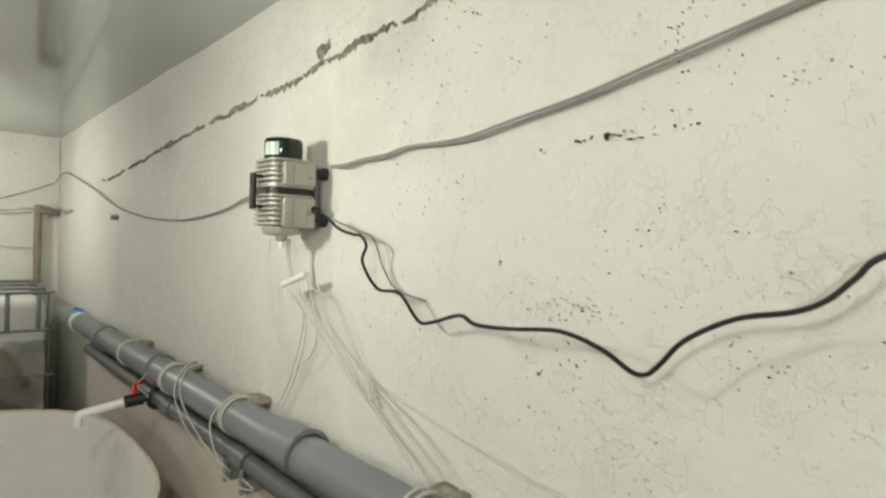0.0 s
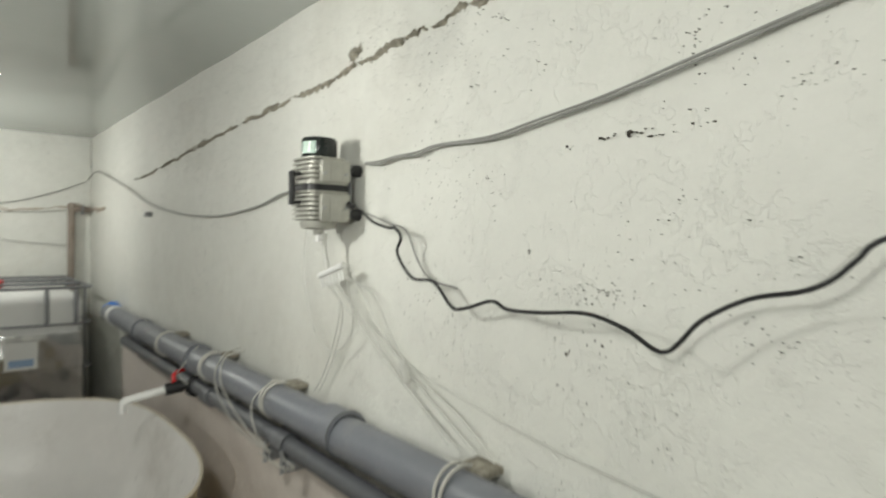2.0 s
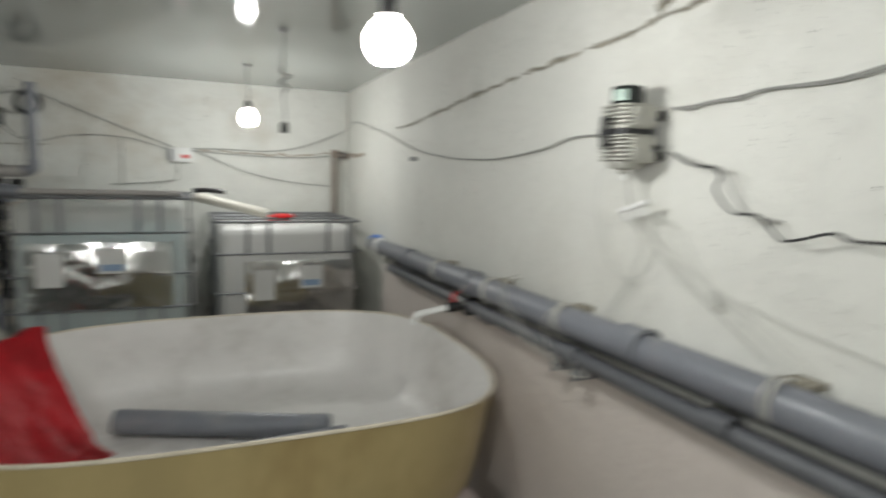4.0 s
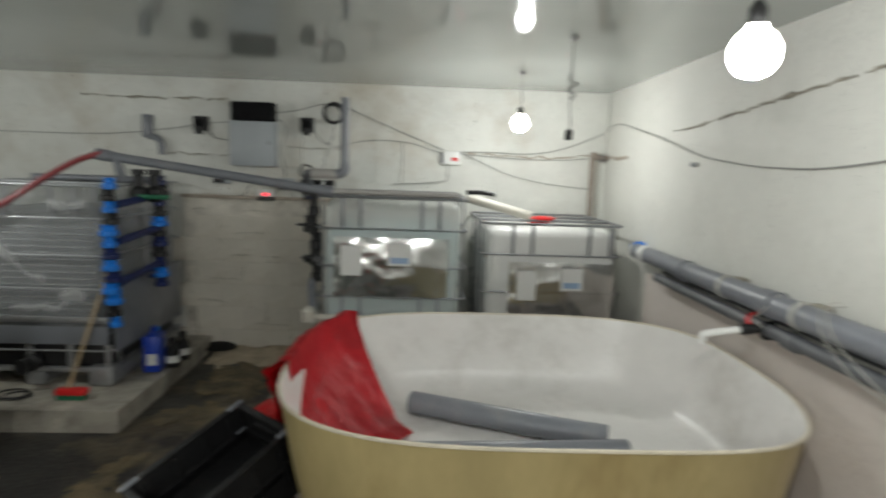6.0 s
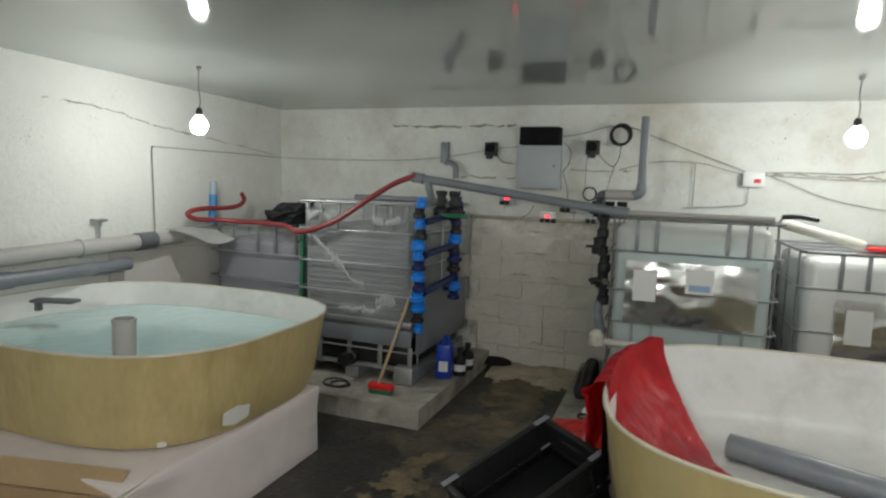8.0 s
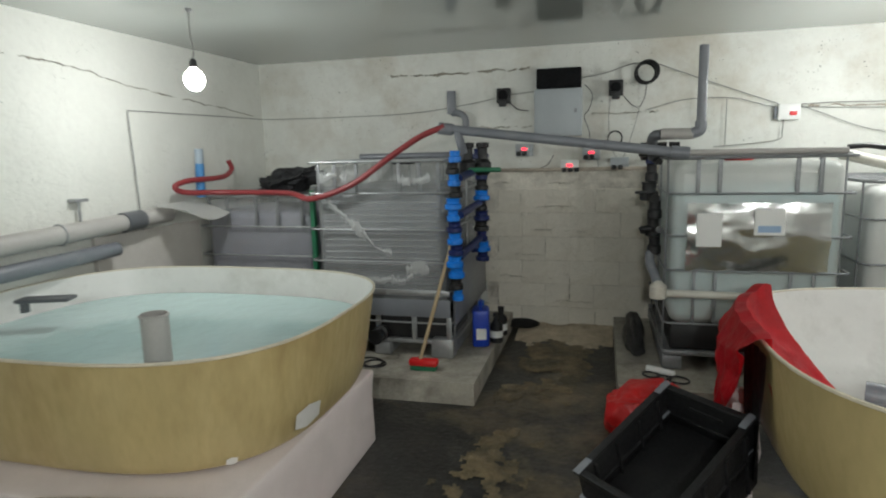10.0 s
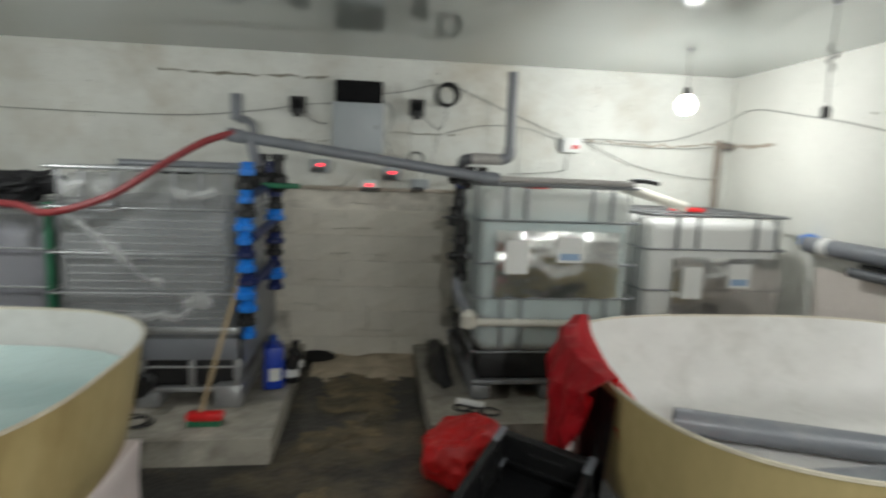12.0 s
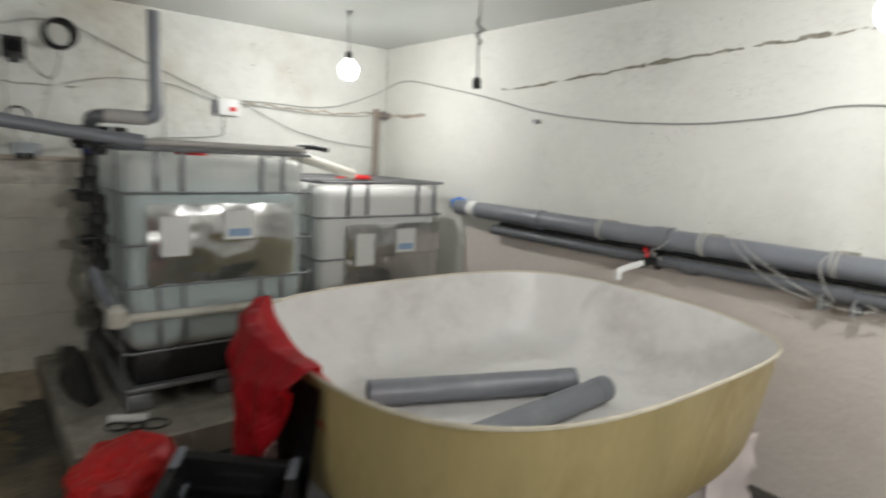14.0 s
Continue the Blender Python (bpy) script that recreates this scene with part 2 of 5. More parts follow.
_l.new(_bp.outputs[0], _b.inputs["Normal"])


# ---- mesh helpers ----
def part(name, bm, material, parent=None, label="", smooth=True):
    me = bpy.data.meshes.new(name)
    bmesh.ops.recalc_face_normals(bm, faces=bm.faces)
    bm.to_mesh(me)
    bm.free()
    me.materials.append(material)
    if smooth:
        me.polygons.foreach_set("use_smooth", [True] * len(me.polygons))
        me.set_sharp_from_angle(angle=radians(35))
    ob = new(name, me)
    if parent:
        ob.parent = parent
    if label:
        tagged(ob, label)
    return ob


def thing(name, loc, label, category, rz=0.0, group="", kind=""):
    ob = new(name)
    ob.empty_display_size = 0.1
    ob.matrix_basis = pose(*loc, 0, 0, rz)
    return tagged(ob, label, category, group, kind)


def box(x0, y0, z0, x1, y1, z1, bevel=0.0, bm=None, seg=2):
    own = bmesh.new()
    bmesh.ops.create_cube(own, size=1)
    for v in own.verts:
        v.co = Vector(((x0 + x1) / 2 + v.co.x * (x1 - x0), (y0 + y1) / 2 + v.co.y * (y1 - y0), (z0 + z1) / 2 + v.co.z * (z1 - z0)))
    if bevel:
        bmesh.ops.bevel(own, geom=own.edges[:], offset=bevel, segments=seg, affect="EDGES", profile=0.5)
    return join(bm, own)


def join(bm, own):
    if bm is None:
        return own
    me = bpy.data.meshes.new("tmp")
    own.to_mesh(me)
    own.free()
    bm.from_mesh(me)
    bpy.data.meshes.remove(me)
    return bm


def smooth_path(points, steps=6):
    """Catmull-Rom through the points."""
    P = [Vector(p) for p in points]
    if len(P) < 3:
        return P
    Q = [2 * P[0] - P[1]] + P + [2 * P[-1] - P[-2]]
    out = []
    for i in range(1, len(Q) - 2):
        a, b, c, d = Q[i - 1:i + 3]
        for k in range(steps):
            t = k / steps
            out.append(0.5 * ((2 * b) + (c - a) * t + (2 * a - 5 * b + 4 * c - d) * t * t + (3 * b - a - 3 * c + d) * t ** 3))
    out.append(P[-1])
    return out


def sweep(points, r, sides=8, steps=6, bm=None, close=True):
    """A round tube of radius r (or radii) along a smooth path."""
    path = smooth_path(points, steps) if steps else [Vector(p) for p in points]
    own = bmesh.new()
    rings, up = [], None
    for i, p in enumerate(path):
        d = (path[min(i + 1, len(path) - 1)] - path[max(i - 1, 0)]).normalized()
        if up is None:
            up = Vector((0, 0, 1)) if abs(d.z) < 0.9 else Vector((1, 0, 0))
        s = d.cross(up).normalized()
        up = s.cross(d).normalized()
        rings.append([own.verts.new(p + r * (math.cos(a) * s + math.sin(a) * up)) for a in [2 * math.pi * k / sides for k in range(sides)]])
    for a, b in zip(rings, rings[1:]):
        for k in range(sides):
            own.faces.new((a[k], a[(k + 1) % sides], b[(k + 1) % sides], b[k]))
    if close:
        own.faces.new(rings[0][::-1])
        own.faces.new(rings[-1])
    return join(bm, own)


def rod(a, b, r, sides=12, bm=None):
    return sweep([a, b], r, sides, 0, bm)


def pipe(a, b, r, wall=0.004, sides=24, bm=None):
    """A hollow straight pipe, open at both ends."""
    a, b = Vector(a), Vector(b)
    d = (b - a).normalized()
    up = Vector((0, 0, 1)) if abs(d.z) < 0.9 else Vector((1, 0, 0))
    s = d.cross(up).normalized()
    u = s.cross(d)
    own = bmesh.new()
    loops = []
    for p, rr in ((a, r), (b, r), (b, r - wall), (a, r - wall)):
        loops.append([own.verts.new(p + rr * (math.cos(t) * s + math.sin(t) * u)) for t in [2 * math.pi * k / sides for k in range(sides)]])
    for i in range(4):
        p, q = loops[i], loops[(i + 1) % 4]
        for k in range(sides):
            own.faces.new((p[k], p[(k + 1) % sides], q[(k + 1) % sides], q[k]))
    return join(bm, own)


def ring(center, axis, r, thick, sides=24, bm=None):
    """A torus."""
    c, n = Vector(center), Vector(axis).normalized()
    up = Vector((0, 0, 1)) if abs(n.z) < 0.9 else Vector((1, 0, 0))
    s = n.cross(up).normalized()
    u = s.cross(n)
    own = bmesh.new()
    rows = []
    for k in range(sides):
        a = 2 * math.pi * k / sides
        d = math.cos(a) * s + math.sin(a) * u
        rows.append([own.verts.new(c + d * (r + thick * math.cos(b)) + n * thick * math.sin(b)) for b in [2 * math.pi * j / 8 for j in range(8)]])
    for k in range(sides):
        p, q = rows[k], rows[(k + 1) % sides]
        for j in range(8):
            own.faces.new((p[j], p[(j + 1) % 8], q[(j + 1) % 8], q[j]))
    return join(bm, own)


def lathe(profile, center=(0, 0, 0), sides=24, bm=None):
    """Turns (radius, z) pairs round the vertical."""
    own = bmesh.new()
    rows = []
    for r, z in profile:
        rows.append([own.verts.new((center[0] + r * math.cos(a), center[1] + r * math.sin(a), center[2] + z)) for a in [2 * math.pi * k / sides for k in range(sides)]])
    for p, q in zip(rows, rows[1:]):
        for k in range(sides):
            own.faces.new((p[k], p[(k + 1) % sides], q[(k + 1) % sides], q[k]))
    if profile[0][0] > 1e-4:
        own.faces.new(rows[0][::-1])
    if profile[-1][0] > 1e-4:
        own.faces.new(rows[-1])
    return join(bm, own)


def roughen(bm, amount, size, seed=0.0):
    bm.normal_update()
    for v in bm.verts:
        v.co += v.normal * amount * noise.noise(v.co * size + Vector((seed, 0, 0)))
    return bm


def single(name, bm, material, label, category, group="", kind="", smooth=True):
    return tagged(part(name, bm, material, None, "", smooth), label, category, group, kind)


# ---- structure ----
def plane_grid(origin, u, v, nu, nv, thick, amount, size):
    """A slab whose front face is a slightly uneven grid; u x v points to the front."""
    o, u, v = Vector(origin), Vector(u), Vector(v)
    n = u.cross(v).normalized()
    bm = bmesh.new()
    front = [[None] * (nv + 1) for _ in range(nu + 1)]
    for i in range(nu + 1):
        for j in range(nv + 1):
            p = o + u * (i / nu) + v * (j / nv)
            front[i][j] = bm.verts.new(p + n * amount * (noise.noise(p * size) + 0.5 * noise.noise(p * size * 3.1)))
    for i in range(nu):
        for j in range(nv):
            bm.faces.new((front[i][j], front[i + 1][j], front[i + 1][j + 1], front[i][j + 1]))
    edge = [front[i][0] for i in range(nu + 1)] + [front[nu][j] for j in range(1, nv + 1)] + [front[i][nv] for i in range(nu - 1, -1, -1)] + [front[0][j] for j in range(nv - 1, 0, -1)]
    back = [bm.verts.new(e.co - n * thick) for e in edge]
    for k in range(len(edge)):
        bm.faces.new((edge[k], back[k], back[(k + 1) % len(edge)], edge[(k + 1) % len(edge)]))
    bm.faces.new(back)
    return bm


T = 0.25
tagged(part("floor", plane_grid((WEST - T, SOUTH - T, 0), (EAST - WEST + 2 * T, 0, 0), (0, NORTH - SOUTH + 2 * T, 0), 60, 70, 0.2, 0.006, 2.0), FLOOR),
       "wet dark concrete floor with pale worn patches", "floor", kind="structure")
tagged(part("ceiling", box(WEST - T, SOUTH - T, CEIL, EAST + T, NORTH + T, CEIL + 0.15), CEILM, None, "", False),
       "glossy grey reflective ceiling lining", "ceiling", kind="structure")
H = CEIL
wall_east = tagged(part("wall_east", plane_grid((EAST, NORTH, 0), (0, SOUTH - NORTH, 0), (0, 0, H), 140, 50, T, 0.007, 2.4), WALL),
                   "whitewashed plaster wall, pitted and cracked", "wall", kind="structure")
wall_north = tagged(part("wall_north", plane_grid((WEST, NORTH, 0), (EAST - WEST, 0, 0), (0, 0, H), 140, 60, T, 0.009, 2.2), WALLN),
                    "whitewashed masonry wall with brown stains", "wall", kind="structure")
wall_west = tagged(part("wall_west", plane_grid((WEST, SOUTH, 0), (0, NORTH - SOUTH, 0), (0, 0, H), 120, 45, T, 0.008, 2.0), WALL),
       "whitewashed plaster wall behind the fish tank", "wall", kind="structure")
tagged(part("wall_south", plane_grid((EAST, SOUTH, 0), (WEST - EAST, 0, 0), (0, 0, H), 60, 25, T, 0.008, 2.0), WALL),
       "plain whitewashed wall closing the room", "wall", kind="structure")
tagged(part("plinth_1", roughen(plane_grid((-4.5, 3.80, 0.14), (2.26, 0, 0), (0, 1.70, 0), 24, 18, 0.14, 0.006, 4.0), 0.004, 9), SLAB),
       "low raised concrete plinth with worn edges", "plinth", kind="structure")
tagged(part("plinth_2", roughen(plane_grid((-1.40, 3.93, 0.14), (1.32, 0, 0), (0, 1.57, 0), 16, 18, 0.14, 0.006, 4.0), 0.004, 9), SLAB),
       "low raised concrete plinth under a tank", "plinth", kind="structure")


part("low_plaster", plane_grid((EAST - 0.010, 4.4, 0.0), (0, SOUTH - 4.4 + 0.05, 0), (0, 0, 0.985), 90, 24, 0.03, 0.005, 2.6), PINKPLASTER, wall_east, "pinkish beige plaster below the pipes")


def sediment(x0, y0, x1, y1, seed, keep, step=0.02):
    """Thin uneven patches of settled sand on the floor, with ragged edges."""
    nx, ny = int((x1 - x0) / step), int((y1 - y0) / step)
    bm = bmesh.new()
    grid = {}
    for i in range(nx + 1):
        for j in range(ny + 1):
            x, y = x0 + i * step, y0 + j * step
            edge = min(1, 3.2 * min(i / nx, 1 - i / nx)) * min(1, 3.2 * min(j / ny, 1 - j / ny))
            v = noise.noise(Vector((x * 3.1 + seed, y * 3.1, 0))) + 0.6 * noise.noise(Vector((x * 9 + seed, y * 9, 2))) + 0.4 * noise.noise(Vector((x * 25, y * 25, seed)))
            grid[i, j] = (v + edge * 1.1 - keep, x, y)
    made = {}
    for i in range(nx):
        for j in range(ny):
            cell = [(i, j), (i + 1, j), (i + 1, j + 1), (i, j + 1)]
            if sum(grid[c][0] for c in cell) < 0:
                continue
            vs = []
            for c in cell:
                if c not in made:
                    h, x, y = grid[c]
                    made[c] = bm.verts.new((x + 0.012 * noise.noise(Vector((x * 40, y * 40, 1))), y + 0.012 * noise.noise(Vector((x * 40, y * 40, 5))), 0.006 + 0.005 * max(0, min(1, h))))
                vs.append(made[c])
            bm.faces.new(vs)
    return bm


for x0, y0, x1, y1, sd, keep in ((-2.3, 2.3, -1.55, 4.1, 1.0, 1.16), (-2.15, 3.9, -1.45, 5.45, 4.0, 0.62), (-2.6, 2.2, -1.9, 3.4, 8.0, 1.26)):
    tagged(part("sediment", sediment(x0, y0, x1, y1, sd, keep), SEDIMENT), "ragged tan sediment film on the wet floor", "sediment", kind="stuff")


# ---- plaster seam and pits of the east wall ----
def seam(points, width, seed, axis=0, side=-1):
    """A jagged ribbon of broken plaster, with gaps, lying on a wall of constant x (axis 0) or y (axis 1)."""
    bm = bmesh.new()
    path = smooth_path(points, 60)
    out = Vector((side, 0, 0)) if axis == 0 else Vector((0, side, 0))
    prev = None
    for p in path:
        s = p.y if axis == 0 else p.x
        w = width * (0.5 + 0.9 * noise.noise(Vector((s * 7 + seed, 0, 0))) + 0.7 * noise.noise(Vector((s * 31 + seed, 3, 0))) + 0.5 * noise.noise(Vector((s * 110 + seed, 5, 0))))
        if w < width * 0.1:
            prev = None
            continue
        dz = 0.016 * noise.noise(Vector((s * 11 + seed, 9, 0))) + 0.008 * noise.noise(Vector((s * 60 + seed, 4, 0))) + 0.004 * noise.noise(Vector((s * 170 + seed, 8, 0)))
        cur = [bm.verts.new(p + out * a + Vector((0, 0, dz + b * w))) for a, b in ((0.004, 1.0), (0.011, 0.2), (0.002, -0.7))]
        if prev:
            for k in range(2):
                bm.faces.new((prev[k], prev[k + 1], cur[k + 1], cur[k]))
        prev = cur
    return bm


part("plaster_seam", seam([(EAST, 0.95, 2.155), (EAST, 1.10, 2.143), (EAST, 1.32, 2.135), (EAST, 1.48, 2.122), (EAST, 1.67, 2.11), (EAST, 1.85, 2.086), (EAST, 2.09, 2.078), (EAST, 2.53, 2.055), (EAST, 3.16, 2.012)], 0.015, 1.0), CRACK, wall_east, "jagged broken plaster seam")
part("plaster_seam", seam([(EAST, 3.16, 2.01), (EAST, 3.4, 1.99), (EAST, 3.9, 1.952), (EAST, 4.1, 1.945)], 0.011, 5.3), CRACK, wall_east)
part("plaster_chip", seam([(EAST, 1.64, 2.155), (EAST, 1.66, 2.145), (EAST, 1.70, 2.14)], 0.03, 2.2), CRACK, wall_east)
part("plaster_seam", seam([(WEST, 2.99, 2.098), (WEST, 3.41, 2.089), (WEST, 3.85, 2.021), (WEST, 4.32, 1.976), (WEST, 4.88, 1.933), (WEST, 5.37, 1.885)], 0.006, 21.0, 0, 1), CRACK, wall_west, "thin broken plaster seam")
part("damp_stain", seam([(EAST, 4.95, 1.80), (EAST, 5.2, 1.79), (EAST, 5.48, 1.80)], 0.03, 12.0), STAIN, wall_east, "brown damp stain")
for pts, w, sd, m2 in [([(-3.3, 2.185), (-2.9, 2.17), (-2.6, 2.176), (-2.1, 2.18)], 0.014, 1.5, CRACK),
                       ([(-0.05, 1.80), (0.4, 1.785), (0.8, 1.79), (1.1, 1.83)], 0.014, 4.1, STAIN),
                       ([(-2.6, 1.72), (-2.2, 1.715), (-2.08, 1.72)], 0.008, 3.0, CRACK),
                       ([(-1.6, 1.80), (-1.3, 1.795), (-1.1, 1.80)], 0.007, 6.0, CRACK)]:
    part("plaster_seam", seam([(x, NORTH, z) for x, z in pts], w, sd, 1), m2, wall_north)


rng = random.Random(11)
for row in range(6):
    for k in range(2):
        x = -2.4 + rng.uniform(0, 1.15)
        z = 0.255 + row * 0.2 + rng.uniform(-0.006, 0.006)
        part("open_joint", seam([(x, 5.4535, z), (x + rng.uniform(0.04, 0.08), 5.4535, z + 0.003), (x + rng.uniform(0.09, 0.20), 5.4535, z)], 0.0035, rng.uniform(0, 50), 1), CRACK, wall_north)

for k in range(9):
    x, z = -2.36 + 0.4 * rng.randrange(4) + 0.2 * (k % 2) + rng.uniform(-0.01, 0.01), 0.07 + 0.2 * rng.randrange(6)
    bm = box(x - 0.002, 5.452, z, x + 0.002, 5.457, z + rng.uniform(0.08, 0.18))
    bmesh.ops.subdivide_edges(bm, edges=bm.edges[:], cuts=6, use_grid_fill=True)
    part("open_joint", roughen(bm, 0.005, 40, k), CRACK, wall_north)


def pits(specs, seed):
    """Small dark chips scattered round given spots of the east wall: y, z, spread y, spread z, number, size."""
    rng = random.Random(seed)
    bm = bmesh.new()
    for y, z, sy, sz, n, size in specs:
        for _ in range(n):
            cy, cz = rng.gauss(y, sy), rng.gauss(z, sz)
            r = size * rng.uniform(0.28, 0.75) * (1.6 if rng.random() < 0.2 else 1.0)
            k = rng.randint(5, 8)
            c = bm.verts.new((EAST - 0.0085, cy, cz))
            out = [bm.verts.new((EAST - 0.002, cy + r * rng.uniform(0.9, 2.0) * math.cos(a), cz + r * rng.uniform(0.4, 0.8) * math.sin(a))) for a in [2 * math.pi * j / k for j in range(k)]]
            for j in range(k):
                bm.faces.new((c, out[j], out[(j + 1) % k]))
    return bm


part("pits", pits([(0.936, 1.81, 0.012, 0.002, 5, 0.003), (0.853, 1.818, 0.012, 0.003, 8, 0.0045), (0.80, 1.819, 0.02, 0.003, 9, 0.0045), (0.745, 1.812, 0.015, 0.002, 5, 0.0035),
                   (0.699, 1.822, 0.003, 0.001, 2, 0.005), (0.669, 1.821, 0.003, 0.001, 2, 0.004), (1.023, 1.612, 0.001, 0.004, 2, 0.005),
                   (0.70, 1.96, 0.012, 0.025, 16, 0.002), (0.54, 1.86, 0.03, 0.012, 14, 0.0018), (1.03, 2.02, 0.05, 0.04, 16, 0.002),
                   (0.87, 1.55, 0.06, 0.014, 60, 0.002), (0.61, 1.51, 0.03, 0.015, 14, 0.002), (1.20, 1.95, 0.08, 0.03, 8, 0.002), (1.13, 1.72, 0.02, 0.05, 10, 0.0018),
                   (1.2, 1.36, 0.08, 0.03, 12, 0.002), (0.72, 1.70, 0.01, 0.02, 6, 0.0018), (1.15, 2.10, 0.06, 0.02, 18, 0.002), (1.4, 1.80, 0.15, 0.05, 8, 0.0018), (0.78, 1.62, 0.16, 0.10, 46, 0.0017), (0.58, 1.56, 0.06, 0.05, 34, 0.0018), (0.62, 1.87, 0.10, 0.05, 30, 0.0016), (0.95, 1.36, 0.2, 0.05, 26, 0.0018)], 3), PIT, wall_east)
for y, z in ((3.77, 1.735),):
    t = single("wall_peg", rod((EAST + 0.01, y, z), (EAST - 0.035, y, z), 0.014, 10), DARKSTEEL, "short grey peg stub in the plaster wall", "peg", "wall pegs")


# ---- fish tanks ----
def outline(a, b, n, z, cx=0.0, cy=0.0, count=96, wob=0.0, sag=0.0):
    pts = []
    for k in range(count):
        t = 2 * math.pi * k / count
        c, s = math.cos(t), math.sin(t)
        x = a * math.copysign(abs(c) ** (2 / n), c)
        y = b * math.copysign(abs(s) ** (2 / n), s)
        w = 1 + wob * noise.noise(Vector((c * 1.3, s * 1.3, z)))
        low = sag * max(0.0, math.cos(t + 0.62)) ** 5
        pts.append(Vector((cx + x * w, cy + y * w, z - low)))
    return pts


def loft(loops, cap_first=False, cap_last=False):
    bm = bmesh.new()
    rows = [[bm.verts.new(p) for p in loop] for loop in loops]
    n = len(rows[0])
    for p, q in zip(rows, rows[1:]):
        for k in range(n):
            bm.faces.new((p[k], p[(k + 1) % n], q[(k + 1) % n], q[k]))
    if cap_first:
        bm.faces.new(rows[0][::-1])
    if cap_last:
        bm.faces.new(rows[-1])
    return bm


TA, TB, TN = 1.0, 0.83, 3.1
TANK_BASE, TANK_RIM = 0.40, 0.86
TX, TY = 0.03, 2.75


def tank_at(x, y, label, droop=0.0):
    """The rim may droop towards the south-east corner."""
    t = thing("fish_tank", (x, y, TANK_BASE), label, "fish tank", group="fish tanks")
    h = TANK_RIM - TANK_BASE
    levels = [(0.0, -0.125), (0.012, -0.095), (0.05, -0.075), (0.16, -0.052), (0.30, -0.030), (h - 0.03, -0.012), (h - 0.004, -0.006)]
    part("outer_shell", loft([outline(TA + d, TB + d, TN, z, wob=0.006, sag=droop * (z / h) ** 2) for z, d in levels], cap_first=True), FIBER, t, "tan fibreglass outside with brown streaks")
    inner = [(h - 0.004, -0.012), (h - 0.04, -0.02), (0.30, -0.042), (0.16, -0.068), (0.10, -0.10), (0.065, -0.15), (0.052, -0.22)]
    part("inner_shell", loft([outline(TA + d, TB + d, TN, z, wob=0.006, sag=droop * (z / h) ** 2) for z, d in inner], cap_last=True), GEL, t, "scuffed white gelcoat inside")
    rim = [(h - 0.006, -0.0125), (h, -0.0115), (h + 0.002, -0.007), (h, -0.002), (h - 0.008, -0.001), (h - 0.012, -0.007)]
    part("rim", loft([outline(TA + d, TB + d, TN, z, wob=0.006, sag=droop * (z / h) ** 2) for z, d in rim]), RIMEDGE, t, "thin pale rim edge")
    return t


tank_r = tank_at(TX, TY, "empty tan fibreglass fish tank with scuffed white inside", 0.035)
tank_l = tank_at(-3.57, 2.80, "tan fibreglass fish tank filled with clear water")
bm = loft([outline(TA - 0.046, TB - 0.046, TN, 0.30)], cap_last=True)
part("water", bm, WATER, tank_l, "clear pale turquoise water surface")
# pale repair patches on the tank
for k, (a0, zz, w, hh) in enumerate([(-13, 0.095, 0.17, 0.05), (-42, 0.035, 0.06, 0.016)]):
    bm = bmesh.new()
    cells = {}
    for i in range(9):
        for j in range(5):
            ang = radians(a0) + (i / 8 - 0.5) * w * 1.1
            z = zz + (j / 4 - 0.5) * 2 * hh * (1 - 0.35 * abs(i / 4 - 1))
            d = -0.075 + (z - 0.05) * 0.21 + 0.004
            c, s = math.cos(ang), math.sin(ang)
            cells[i, j] = bm.verts.new(((TA + d + 0.004) * math.copysign(abs(c) ** (2 / TN), c), (TB + d + 0.004) * math.copysign(abs(s) ** (2 / TN), s), z))
    for i in range(8):
        for j in range(4):
            bm.faces.new((cells[i, j], cells[i + 1, j], cells[i + 1, j + 1], cells[i, j + 1]))
    part("repair_patch", bm, GEL, tank_l, "pale filler patch")

# foam supports
bm = box(-4.36, 1.90, 0.0, -2.665, 3.27, 0.40, 0.012)
bmesh.ops.subdivide_edges(bm, edges=bm.edges[:], cuts=5, use_grid_fill=True)
single("foam_slab", roughen(bm, 0.012, 6), FOAM, "pinkish white foam base block under the full tank", "foam block")
for k, (x0, y0, x1, y1) in enumerate([(0.42, 2.10, 0.86, 2.62), (-0.55, 2.75, -0.15, 3.30), (0.35, 3.0, 0.75, 3.4)]):
    bm = box(x0, y0, 0.0, x1, y1, 0.40, 0.015)
    bmesh.ops.subdivide_edges(bm, edges=bm.edges[:], cuts=7, use_grid_fill=True)
    single("foam_block", roughen(roughen(bm, 0.035, 9, k), 0.015, 30, k), FOAM, "chipped white foam block under the empty tank", "foam block", "foam blocks")

# stand pipe and floating dish of the full tank
t = thing("standpipe", (-3.285, 2.45, 0.45), "grey overflow standpipe upright in the water", "pipe")
part("tube", pipe((0, 0, 0), (0, 0, 0.455), 0.055), BEIGEPIPE, t)
part("collar", ring((0, 0, 0.447), (0, 0, 1), 0.055, 0.005), BEIGEPIPE, t)
t = thing("feeder_bracket", (-4.22, 2.78, 0.80), "flat grey bracket plate on the tank rim", "bracket", rz=20)
part("plate", box(-0.13, -0.05, 0.035, 0.13, 0.05, 0.055, 0.008), DARKPVC, t)
part("clip", box(-0.12, -0.02, -0.02, -0.09, 0.02, 0.036, 0.004), DARKPVC, t)

